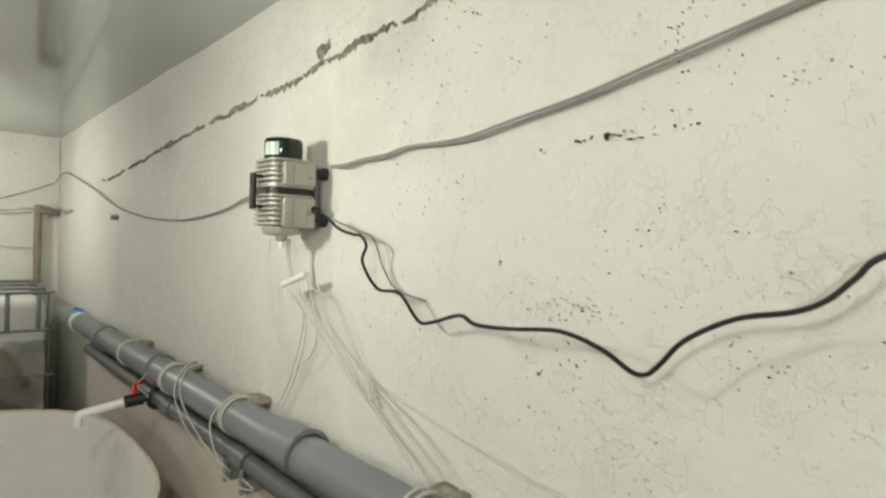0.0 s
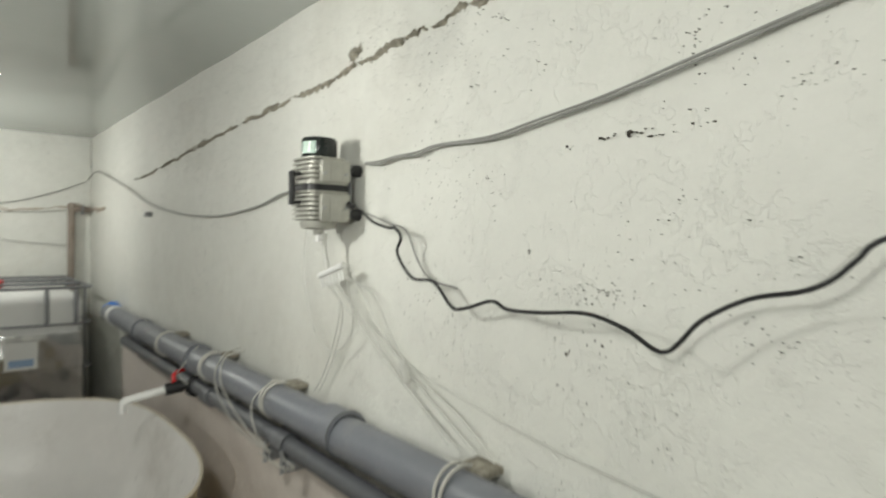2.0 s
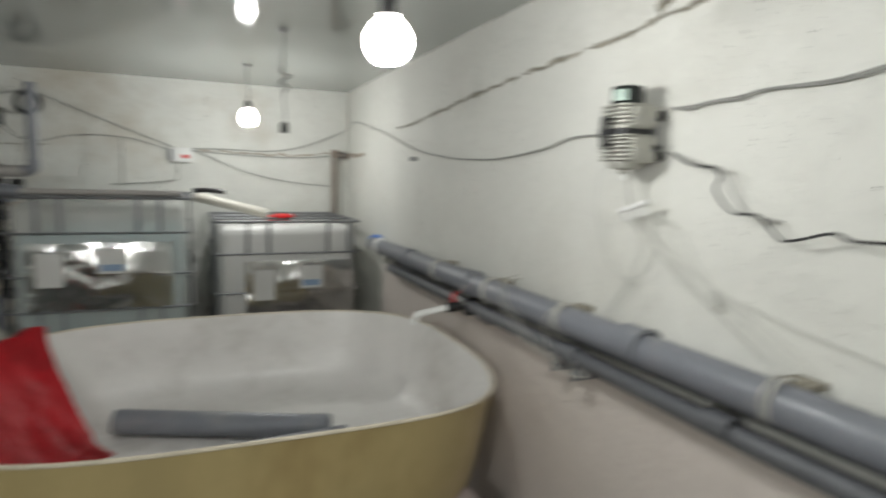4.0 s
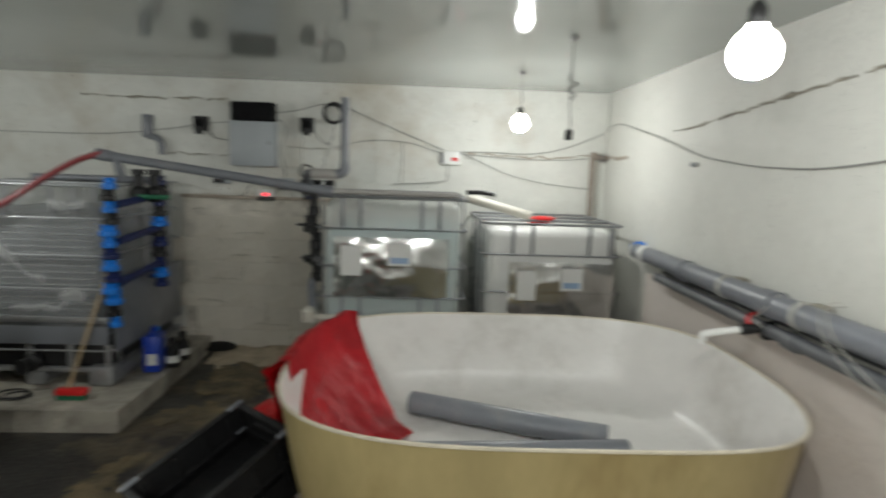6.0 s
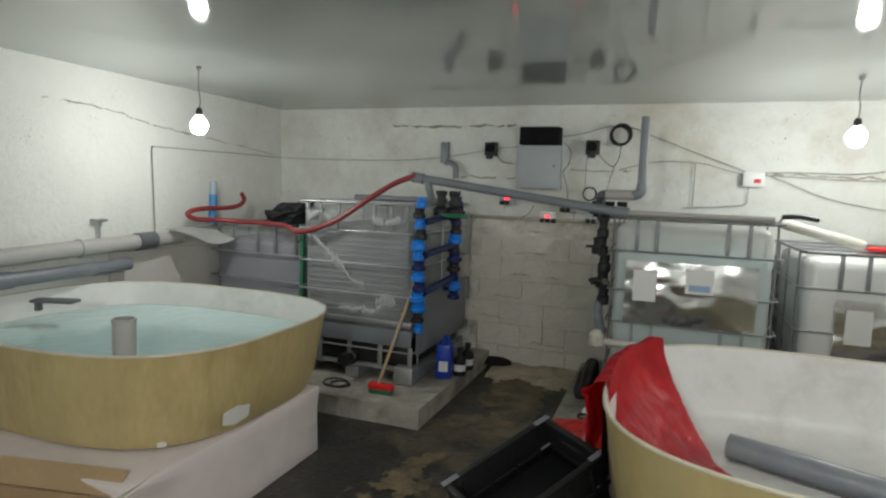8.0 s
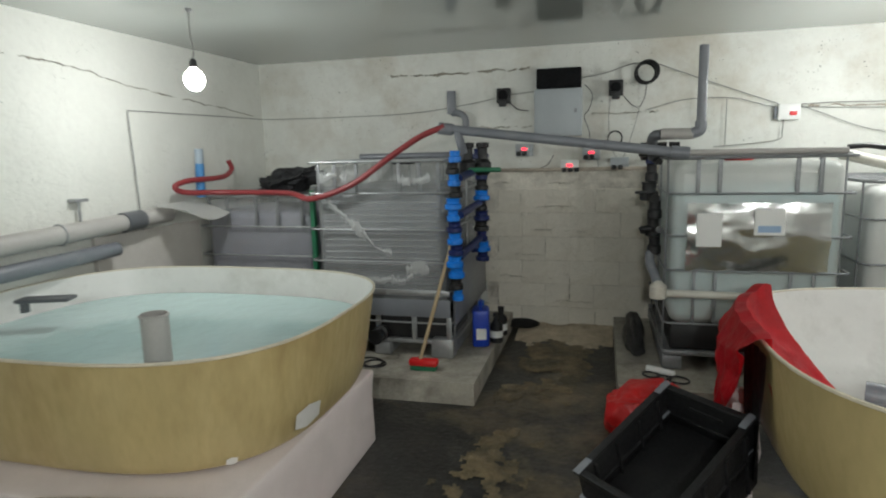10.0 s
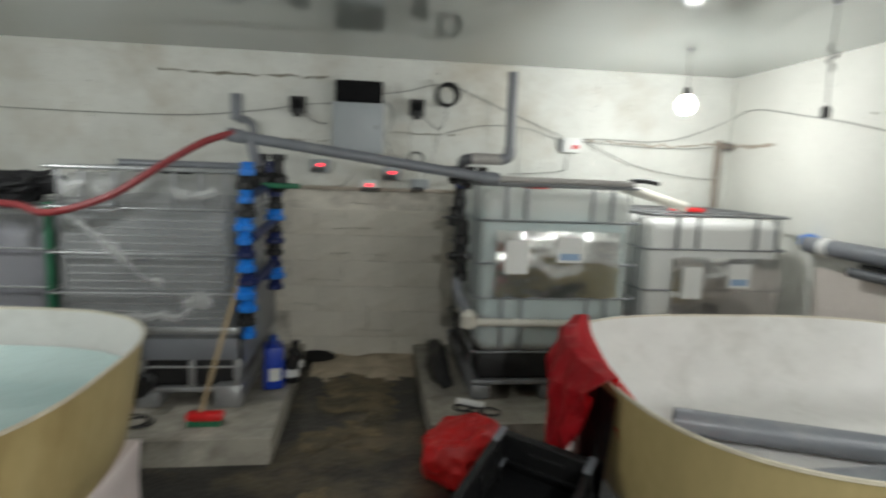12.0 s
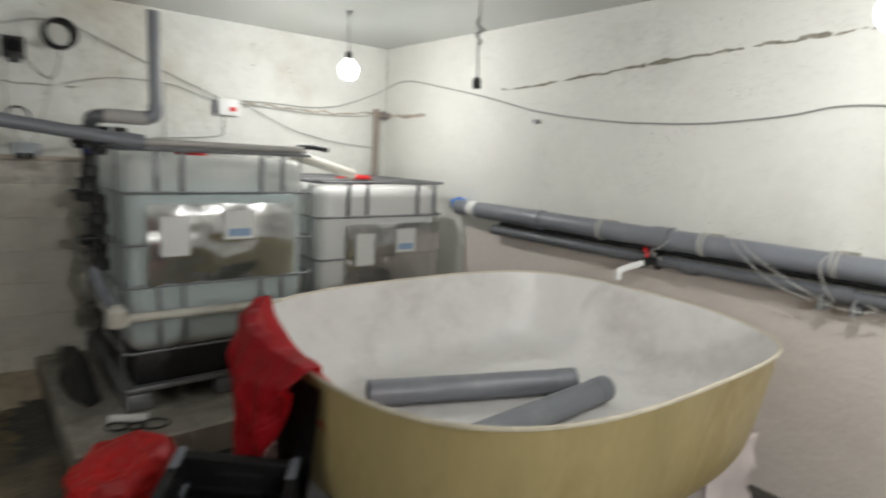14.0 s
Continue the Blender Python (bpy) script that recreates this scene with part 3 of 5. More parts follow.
# loose pipes in the empty tank
for (a, b, lab) in [((-0.46, 3.12, 0.512), (0.40, 2.75, 0.512), "grey plastic drain pipe lying in the empty tank"),
                    ((-0.55, 2.56, 0.512), (0.44, 2.61, 0.512), "second grey plastic pipe lying in the empty tank")]:
    t = thing("loose_pipe", a, lab, "pipe", group="loose pipes")
    d = Vector(b) - Vector(a)
    part("tube", pipe((0, 0, 0), d, 0.055), GREYPVC, t)
    part("socket", pipe(d - d.normalized() * 0.07, d + d.normalized() * 0.004, 0.0575, 0.006), GREYPVC, t)


# ---- red tarpaulin over the rim ----
def tarp():
    """A sheet over the west rim: the inner half slopes to the tank's floor, the outer half hangs free in a point."""
    bm = bmesh.new()
    nu, nv = 60, 80
    g = {}
    for i in range(nu + 1):
        u = i / nu
        ry = (0.655 - 0.80 * u) / TB
        rx = -(1 - abs(ry) ** TN) ** (1 / TN)
        for j in range(nv + 1):
            v = j / nv * 2 - 1
            away = min(1, abs(v) * 4)
            ridge = 1 - 2 * abs(noise.noise(Vector((u * 4.5 + 0.8 * v, v * 0.9, 1.0))))
            fold = (0.022 * ridge + 0.016 * noise.noise(Vector((u * 9, v * 4, 5.0))) + 0.007 * noise.noise(Vector((u * 24, v * 14, 2.0)))) * away
            if v < 0:
                q = -v
                long = 0.10 + 0.38 * math.sin(math.pi * min(1, u ** 1.1)) ** 0.7 + 0.02 * noise.noise(Vector((u * 9, 4, 0)))
                pinch = (u - 0.58) * 0.42 * q * min(1, long * 2.2)
                d = 0.016 + 0.045 * away + max(-0.02, fold)
                x, y, z = (TA + d) * rx, (TB + d) * ry + pinch, TANK_RIM + 0.012 - long * q
            else:
                q = v
                tx, ty = -0.485 - 0.25 * u, 0.105 - 0.36 * u
                x = (TA - 0.02) * rx * (1 - q) + tx * q + 0.7 * fold
                y = (TB - 0.02) * ry * (1 - q) + ty * q + 0.3 * fold
                z = max(TANK_RIM + 0.012 - 0.40 * min(1, q * 1.25) ** (0.54 - 0.32 * u) + fold * (1 - 0.6 * u) * (1 - 0.7 * q), TANK_BASE + 0.062 + 0.4 * abs(fold))
            top = max(0, 1 - abs(v) * 7)
            z += top * (0.012 + 0.014 * noise.noise(Vector((u * 8, 2, 0)))) + 0.03 * max(0, 1 - abs(u - 0.04) * 12) * max(0, 1 - abs(v) * 4)
            g[i, j] = bm.verts.new((TX + x, TY + y, z))
    for i in range(nu):
        for j in range(nv):
            bm.faces.new((g[i, j], g[i + 1, j], g[i + 1, j + 1], g[i, j + 1]))
    bmesh.ops.solidify(bm, geom=bm.faces[:], thickness=0.003)
    return bm


single("tarpaulin", tarp(), TARP, "crumpled red tarpaulin draped over the tank rim", "tarpaulin")


# black sheet hanging behind the tarpaulin
bm = bmesh.new()
g = {}
for i in range(19):
    for j in range(25):
        u, v = i / 18, j / 24
        ry = (0.12 - (0.30 - 0.08 * v) * u) / TB
        rx = -(1 - abs(ry) ** TN) ** (1 / TN)
        d = 0.006 - 0.03 * v + 0.012 * noise.noise(Vector((u * 5, v * 2, 7))) + 0.012 * v * math.sin(u * 14)
        g[i, j] = bm.verts.new((TX + (TA + d) * rx, TY + (TB + d) * ry + 0.04 * v, TANK_RIM - 0.03 - (0.62 - 0.10 * u) * v))
for i in range(18):
    for j in range(24):
        bm.faces.new((g[i, j], g[i + 1, j], g[i + 1, j + 1], g[i, j + 1]))
bmesh.ops.solidify(bm, geom=bm.faces[:], thickness=0.003)
single("black_sheet", bm, BLACKPL, "black plastic sheet hanging against the tank side", "sheet")
bm = box(-0.99, 2.97, 0.0, -0.88, 3.12, 0.50, 0.02)
bmesh.ops.subdivide_edges(bm, edges=bm.edges[:], cuts=6, use_grid_fill=True)
single("foam_block", roughen(roughen(bm, 0.03, 9, 6), 0.012, 30, 2), FOAM, "chipped white foam block leaning by the crate", "foam block", "foam blocks")


# ---- crates and red bag ----
def crate(rim_mid, along, across, label, drop=0.0):
    """A crate whose rim is centred at rim_mid, with its long and short sides along the two given directions."""
    ex = Vector(along).normalized()
    ey = (Vector(across) - ex * ex.dot(Vector(across))).normalized()
    ez = ex.cross(ey)
    w, d, h, k = 0.58, 0.385, 0.20, 0.014
    t = thing("plastic_crate", (0, 0, 0), label, "crate", group="nested crates")
    t.matrix_basis = Matrix.Translation(Vector(rim_mid) - ez * (h + drop)) @ Matrix((ex, ey, ez)).transposed().to_4x4()
    part("bottom", box(-w / 2 + 0.02, -d / 2 + 0.02, 0.0, w / 2 - 0.02, d / 2 - 0.02, 0.014, 0.004), BLACKPL, t)
    for s in (-1, 1):
        part("side_wall", box(-w / 2 + 0.015, s * (d / 2 - 0.015) - k / 2, 0.01, w / 2 - 0.015, s * (d / 2 - 0.015) + k / 2, h - 0.01, 0.003), BLACKPL, t)
        bm = box(s * (w / 2 - 0.015) - k / 2, -d / 2 + 0.015, 0.01, s * (w / 2 - 0.015) + k / 2, d / 2 - 0.015, h - 0.01, 0.003)
        part("end_wall", bm, BLACKPL, t)
        part("grip", box(s * (w / 2 - 0.015) - 0.014, -0.07, h - 0.075, s * (w / 2 - 0.015) + 0.014, 0.07, h - 0.06, 0.004), BLACKPL, t)
        for q in (-0.2, -0.07, 0.07, 0.2):
            part("rib", box(q - 0.008, s * (d / 2 - 0.004) - 0.008, 0.03, q + 0.008, s * (d / 2 - 0.004) + 0.008, h - 0.02, 0.003), BLACKPL, t)
            part("rib", box(q - 0.006, s * (d / 2 - 0.03) - 0.007, 0.02, q + 0.006, s * (d / 2 - 0.03) + 0.007, h - 0.03, 0.003), BLACKPL, t)
    bm = box(-w / 2, -d / 2, h - 0.018, w / 2, -d / 2 + 0.03, h, 0.004)
    box(-w / 2, d / 2 - 0.03, h - 0.018, w / 2, d / 2, h, 0.004, bm)
    box(-w / 2, -d / 2 + 0.031, h - 0.018, -w / 2 + 0.03, d / 2 - 0.031, h, 0.004, bm)
    box(w / 2 - 0.03, -d / 2 + 0.031, h - 0.018, w / 2, d / 2 - 0.031, h, 0.004, bm)
    part("rim", bm, BLACKPL, t)
    for sx in (-1, 1):
        for sy in (-1, 1):
            part("corner_pad", box(sx * (w / 2 - 0.035) - 0.04, sy * (d / 2 - 0.02) - 0.014, h + 0.001, sx * (w / 2 - 0.035) + 0.04, sy * (d / 2 - 0.02) + 0.014, h + 0.006, 0.002), GREYPVC, t, "scuffed grey corner pad")
    return t


crate((-1.276, 2.62, 0.46), (-0.338, -0.41, -0.2), (0.25, -0.271, -0.047), "empty black plastic crate tilted against the tank")
crate((-1.276, 2.62, 0.46), (-0.338, -0.41, -0.2), (0.25, -0.271, -0.047), "black plastic crate tilted under another crate", 0.135)

bm = bmesh.new()
bmesh.ops.create_icosphere(bm, subdivisions=5, radius=1)
for v in bm.verts:
    n0 = v.co.copy()
    crown = 0.11 + 0.06 * n0.x - 0.03 * n0.y
    v.co = Vector((n0.x * 0.19, n0.y * 0.25, 0.12 + max(-0.13, min(crown, n0.z * 0.20))))
    v.co += n0 * 0.05 * noise.noise(n0 * 1.5 + Vector((4, 0, 0))) + n0 * 0.014 * (1 - 2 * abs(noise.noise(n0 * 3.2 + Vector((0, 2, 0)))))
    v.co = Vector((v.co.x - 1.27, v.co.y + 3.68, max(0.004, v.co.z)))
single("red_bag", bm, RED, "lumpy bright red plastic bag on the floor", "bag")

# cardboard box with open flaps
t = thing("cardboard_box", (-2.96, 1.62, 0.0), "open cardboard box with pale flaps beside the tank", "box", rz=12)
for s in (-1, 1):
    part("side", box(s * 0.30 - 0.003, -0.22, 0, s * 0.30 + 0.003, 0.22, 0.36), CARD, t)
    part("end", box(-0.296, s * 0.22 - 0.003, 0, 0.296, s * 0.22 + 0.003, 0.36), CARD, t)
    f = part("flap", box(-0.29, 0, -0.003, 0.29, 0.11, 0.003), CARD if s > 0 else CARDOUT, t)
    f.matrix_basis = pose(0, s * 0.226, 0.362, 40 if s > 0 else 140, 0, 0)
    f = part("flap", box(0, -0.21, -0.003, 0.2, 0.21, 0.003), CARDOUT, t, "pale outer flap")
    f.matrix_basis = pose(s * 0.306, 0, 0.362, 0, -35 if s > 0 else -145, 0)
part("bottom", box(-0.296, -0.216, 0.0, 0.296, 0.216, 0.006), CARD, t)


# ---- caged bulk tanks ----
def bulk_tank(loc, w, d, h, bottle, fill, level, bars, label, uprights, steel, plate=None, side_uprights=3, ribbed=False):
    """A caged plastic bulk container on a steel pallet. loc: front left foot; bars: heights of the hoops; plate: x0, z0, x1, z1 on the front."""
    t = thing("bulk_tank", loc, label, "bulk container", group="caged bulk tanks")
    foot, base = 0.10, 0.22
    inset = 0.035
    # pallet
    for x in (0.0, w / 2 - 0.06, w - 0.12):
        part("pallet_foot", box(x, 0.0, 0.0, x + 0.12, d, foot - 0.012, 0.012), steel, t)
    part("pallet_rail", box(0.0, 0.004, foot - 0.01, w, 0.05, foot + 0.02, 0.008), steel, t)
    part("pallet_rail", box(0.0, d - 0.05, foot - 0.01, w, d - 0.004, foot + 0.02, 0.008), steel, t)
    part("pallet_deck", box(0.02, 0.052, foot - 0.01, w - 0.02, d - 0.052, foot + 0.012), DARKSTEEL, t)
    # black box doubles as the deep shade between pallet deck and bottle
    part("shadow_tray", box(0.05, 0.06, foot + 0.0125, w - 0.05, d - 0.06, base + 0.06, 0.01), BLACKPL, t, "black base tray, also the shade above the pallet")
    # bottle
    bm = box(inset, inset, base + 0.061, w - inset, d - inset, h - 0.03, 0.07, None, 4)
    part("bottle", bm, bottle, t, "milky plastic inner bottle")
    if ribbed:
        z = base + 0.12
        while z < bars[1] - 0.03:
            part("bottle_rib", sweep([(0.09, inset + 0.001, z), (w - 0.09, inset + 0.001, z)], 0.0045, 6, 0), bottle, t)
            z += 0.042
    part("fill", box(inset + 0.012, inset + 0.012, base + 0.085, w - inset - 0.012, d - inset - 0.012, level, 0.06, None, 3), fill, t, "liquid seen through the plastic")
    part("cap", lathe([(0.085, 0), (0.09, 0.01), (0.09, 0.035), (0.08, 0.045), (0.001, 0.046)], (w / 2, d / 2, h - 0.032)), RED if plate else BLACKPL, t, "screw cap")
    # cage
    r = 0.0068
    for z in bars:
        rr = r * (1.35 if z == bars[0] else 1.0)
        part("hoop", sweep([(0.03, 0, z), (w - 0.03, 0, z), (w, 0.03, z), (w, d - 0.03, z), (w - 0.03, d, z), (0.03, d, z), (0, d - 0.03, z), (0, 0.03, z), (0.03, 0, z)], rr, 8, 0), steel, t)
    for x in uprights:
        part("upright", box(x - 0.012, 0.006, bars[1] - 0.01, x + 0.012, 0.016, h - 0.006, 0.003), DARKSTEEL, t)
        if not ribbed:
            part("upright", box(x - 0.010, 0.008, bars[-1] - 0.01, x + 0.010, 0.016, bars[3] + 0.01, 0.003), steel, t)
        part("upright", sweep([(x, d - 2 * r, foot + 0.02), (x, d - 2 * r, h - 0.01)], r, 8, 0), steel, t)
    for k in range(side_uprights):
        y = 0.14 + (d - 0.28) * k / (side_uprights - 1)
        for x in (2 * r, w - 2 * r):
            part("upright", sweep([(x, y, foot + 0.02), (x, y, h - 0.01)], r, 8, 0), steel, t)
    for y in (d * 0.33, d * 0.67):
        part("top_bar", rod((0, y, h), (w, y, h), 0.011, 8), steel, t)
    if plate:
        x0, z0, x1, z1 = plate
        bm = bmesh.new()
        g = {}
        for i in range(41):
            for j in range(25):
                x, z = x0 + (x1 - x0) * i / 40, z0 + (z1 - z0) * j / 24
                bulge = 0.022 * (1 - (2 * i / 40 - 1) ** 2) * (1 - (2 * j / 24 - 1) ** 2)
                crease = 0.010 * noise.noise(Vector((x * 6, z * 9, loc[0]))) + 0.006 * abs(noise.noise(Vector((x * 13 + z * 6, z * 17, loc[0])))) + 0.002 * noise.noise(Vector((x * 40, z * 50, loc[0])))
                torn = 0.012 * noise.noise(Vector((x * 12, 3.0 * (j > 12), loc[0]))) * abs(2 * j / 24 - 1) ** 6
                g[i, j] = bm.verts.new((x + 0.010 * noise.noise(Vector((z * 14, 1, loc[0]))) * abs(2 * i / 40 - 1) ** 6, -0.018 - bulge + crease, z + torn))
        for i in range(40):
            for j in range(24):
                bm.faces.new((g[i, j], g[i + 1, j], g[i + 1, j + 1], g[i, j + 1]))
        bmesh.ops.solidify(bm, geom=bm.faces[:], thickness=0.0015)
        p = part("name_plate", bm, FOIL, t, "wavy bright metal plate")
        hh = z1 - z0
        part("paper", box(x0 + 0.05, -0.040, z0 + 0.36 * hh, x0 + 0.19, -0.038, z0 + 0.86 * hh), PAPER, p, "blank white paper sheet")
        part("sticker", box(x0 + 0.36, -0.046, z0 + 0.54 * hh, x0 + 0.52, -0.044, z0 + 0.92 * hh), PAPER, p, "white and blue sticker")
        part("print", box(x0 + 0.38, -0.048, z0 + 0.58 * hh, x0 + 0.50, -0.0465, z0 + 0.68 * hh), BLUEPR, p, "blue bar of print")
    return t


ibc1 = bulk_tank((-1.13, 4.28, 0.145), 1.0, 1.18, 1.31, MILK, FILLB, 1.10, (1.31, 1.10, 0.845, 0.635, 0.30), "caged bulk tank of blue-green water with a bright metal plate",
                 (0.17, 0.29, 0.70, 0.82), DARKSTEEL, (0.115, 0.645, 0.88, 1.045))
part("front_pipe", sweep([(-0.03, 0.3, 0.50), (-0.03, -0.02, 0.50), (-0.01, -0.05, 0.50), (0.3, -0.045, 0.495), (0.95, -0.04, 0.485)], 0.024, 12), DUSTYWHITE, ibc1, "dusty white plastic pipe along the cage")
ibc2 = bulk_tank((0.0, 4.46, 0.004), 1.0, 1.02, 1.29, MILKW, FILLW, 0.95, (1.29, 1.07, 0.80, 0.52, 0.28), "caged white bulk tank in the room's corner",
                 (0.22, 0.36, 0.77, 0.92), DARKSTEEL, (0.20, 0.60, 0.95, 1.02))
ibc3 = bulk_tank((-3.47, 4.20, 0.145), 1.0, 1.18, 1.33, MILKG, FILLG, 1.15, (1.33, 1.12, 0.875, 0.655, 0.46, 0.24), "caged bulk tank of murky grey liquid with blue fittings",
                 (0.08, 0.20, 0.36, 0.66, 0.80, 0.93), STEEL, ribbed=True)
ibc4 = bulk_tank((-4.53, 4.42, 0.145), 0.98, 1.02, 1.09, MILKG, FILLP, 0.97, (1.09, 0.86, 0.64, 0.42), "caged bulk tank of violet grey liquid in the corner",
                 (0.1, 0.26, 0.5, 0.68, 0.88), STEEL)
part("skirt", box(0.004, -0.014, 0.285, 0.996, -0.009, 0.405, 0.002), GREYPVC, ibc3, "flat grey front skirt")
for x in (0.0, 0.2, 0.46, 0.72, 0.965):
    part("post", box(x, -0.004, 0.122, x + 0.035, 0.012, 0.283, 0.003), STEEL, ibc3)
for x in (-0.012, 0.852):
    part("corner_shoe", box(x, -0.014, 0.0, x + 0.16, 0.10, 0.135, 0.02), STEEL, ibc3, "pale steel pallet corner")
part("side_panel", box(1.012, 0.03, 0.22, 1.022, 1.12, 0.68, 0.003), GREYPVC, ibc3, "flat grey side panel")
part("front_rail", box(0.0, -0.03, 0.435, 1.0, -0.012, 0.475, 0.006), STEEL, ibc3, "wide steel front rail")
v = part("outlet_valve", lathe([(0.05, 0), (0.055, 0.02), (0.055, 0.05), (0.04, 0.06), (0.04, 0.12), (0.05, 0.125), (0.05, 0.15), (0.001, 0.152)], (0, 0, 0)), BLACKPL, ibc3, "black outlet valve with cap")
v.matrix_basis = pose(0.50, 0.02, 0.16, 90, 0, 0)
v = part("outlet_valve", lathe([(0.05, 0), (0.055, 0.02), (0.055, 0.05), (0.04, 0.06), (0.04, 0.12), (0.05, 0.125), (0.05, 0.15), (0.001, 0.152)], (0, 0, 0)), BLACKPL, ibc1, "black outlet valve with cap")
v.matrix_basis = pose(0.56, 0.02, 0.17, 90, 0, 0)
# torn glossy film on the murky tank; the pale strips paint its white reflections
for pts, w, sd in (([(0.02, 1.09), (0.14, 1.06), (0.26, 0.97), (0.40, 0.84), (0.5, 0.75), (0.60, 0.71)], 0.055, 1.0), ([(0.38, 0.52), (0.5, 0.53), (0.65, 0.525), (0.75, 0.57)], 0.045, 4.0), ([(0.70, 0.60), (0.78, 0.615), (0.86, 0.61)], 0.07, 9.0), ([(0.10, 1.22), (0.2, 1.24), (0.3, 1.2)], 0.06, 3.0), ([(0.66, 1.22), (0.75, 1.19), (0.88, 1.21)], 0.06, 8.0)):
    part("film_strip", seam([(x, -0.008, z) for x, z in pts], w, sd, 1), FILM, ibc3, "torn strip of glossy film, white reflections painted in")


# ---- stacks of blue and black fittings ----
def fitting_stack(loc, count, label, step=0.075, r=0.042, blues=(0,), lean=(0, 0)):
    t = thing("fitting_stack", loc, label, "pipe fittings", group="stacks of fittings")
    rng = random.Random(int(abs(loc[0]) * 1000))
    for k in range(count):
        z = k * step
        slack = 0.012 if blues else 0.028
        cx, cy = lean[0] * z + rng.uniform(-slack, slack), lean[1] * z + rng.uniform(-slack, slack)
        grow = rng.uniform(0.8, 1.2) if blues else rng.uniform(0.6, 1.15)
        blue = k % 5 in blues
        r0, r = r, r * grow
        prof = [(r * 0.85, 0), (r * 1.05, 0.006), (r * 1.05, step * 0.45), (r * 0.8, step * 0.55), (r * 0.8, step * 0.85), (r * 0.9, step * 0.995)]
        part("coupling", lathe(prof, (cx, cy, z), 14), BLUE if blue else (NAVY if (blues and k % 2 == 0) or (not blues and k == count - 1) else BLACKPL), t, "bright blue union nut" if blue else "")
        if k % 4 == 1 and loc[1] > 4.3:
            part("spigot", rod((cx, cy, z + step * 0.4), (cx - 0.07, cy - 0.03 + rng.uniform(-0.03, 0.03), z + step * 0.4), r * 0.6, 10), NAVY if blues else BLACKPL, t)
        if not blues and k % 2:
            part("lever", box(cx - 0.09, cy - 0.07, z + step * 0.4, cx + 0.02, cy - 0.045, z + step * 0.55, 0.006), BLACKPL, t)
            part("side_outlet", rod((cx, cy, z + step * 0.3), (cx + 0.03, cy - 0.12, z + step * 0.3 + rng.uniform(-0.03, 0.03)), r * 0.55, 10), BLACK, t)
        r = r0
    return t


fitting_stack((-2.425, 4.17, 0.56), 13, "column of bright blue and black hose fittings on the cage", blues=(0, 2, 3), r=0.046)
fitting_stack((-2.36, 4.75, 0.72), 11, "column of dark blue and black valves behind the cage", blues=(1,), r=0.052)
fitting_stack((-1.20, 4.55, 0.83), 6, "column of black valves and unions beside the cage", step=0.118, blues=(), r=0.064)
single("cross_pipe", sweep([(-1.20, 4.55, 0.84), (-1.20, 4.50, 0.78), (-1.17, 4.38, 0.70), (-1.155, 4.30, 0.655)], 0.03, 12), GREYPVC, "bent grey pipe under the black valves", "pipe", "cross pipes")
for a, b in (((-2.40, 4.20, 1.36), (-2.37, 4.73, 1.40)), ((-2.40, 4.22, 1.12), (-2.37, 4.73, 1.16)), ((-2.41, 4.22, 0.84), (-2.37, 4.73, 0.90))):
    single("cross_pipe", rod(a, b, 0.026, 14), NAVY, "short navy pipe joining two columns of fittings", "pipe", "cross pipes")
t = thing("pump_head", (-2.37, 4.55, 1.36), "black twin-headed valve cluster on the fittings", "valve")
t.matrix_basis = pose(-2.37, 4.55, 1.36) @ Matrix.Diagonal((1.5, 1.5, 1.25, 1))
for k, (dx, dy) in enumerate(((-0.03, 0), (0.035, 0.02))):
    part("head", lathe([(0.025, 0), (0.04, 0.02), (0.04, 0.07), (0.022, 0.09), (0.022, 0.15), (0.03, 0.155), (0.03, 0.18), (0.001, 0.182)], (dx, dy, 0), 14), BLACKPL, t)
part("lever", box(-0.02, -0.05, 0.02, 0.13, -0.03, 0.045, 0.006), GREEN, t, "dark green lever")


# ---- grey pipes over the far tanks ----
t = thing("sloping_pipe", (-2.54, 4.27, 1.68), "long grey pipe sloping down from the hose to the tank", "pipe")
part("tube", pipe((0, 0, 0), (1.50, 0, -0.195), 0.03), GREYPVC, t)
part("run", pipe((1.49, 0, -0.19), (2.35, 0.02, -0.195), 0.017), BEIGEPIPE, t)
part("tee", rod((0.0, 0, 0.0), (0.09, 0.0, -0.012), 0.038, 16), GREYPVC, t)
part("branch", sweep([(0.12, 0, -0.02), (0.14, 0.0, -0.10), (0.15, 0.03, -0.16)], 0.028, 14), GREYPVC, t)
part("socket", rod((1.42, 0, -0.185), (1.52, 0, -0.195), 0.038, 16), GREYPVC, t)
t = thing("riser_pipe", (-0.955, 4.31, 1.60), "grey upright pipe with an elbow above the tank", "pipe")
part("tube", pipe((0, 0, 0.02), (0, 0, 0.50), 0.027), GREYPVC, t)
part("elbow", sweep([(0, 0, 0.07), (-0.006, 0, 0.02), (-0.05, 0, 0.0)], 0.033, 14), GREYPVC, t)
part("arm", pipe((-0.04, 0, 0.0), (-0.22, 0.02, 0.002), 0.033), BEIGEPIPE, t, "dusty beige pipe arm")
part("drop", sweep([(-0.21, 0.02, 0.0), (-0.255, 0.06, -0.01), (-0.262, 0.12, -0.06), (-0.25, 0.18, -0.14)], 0.032, 14), DARKPVC, t, "dark bent drop pipe")
t = thing("union_valve", (-1.19, 4.50, 1.46), "black union valve with pale bands on the pipe", "valve")
part("body", rod((-0.09, 0, 0.05), (0.14, 0, 0.05), 0.045, 16), BLACKPL, t)
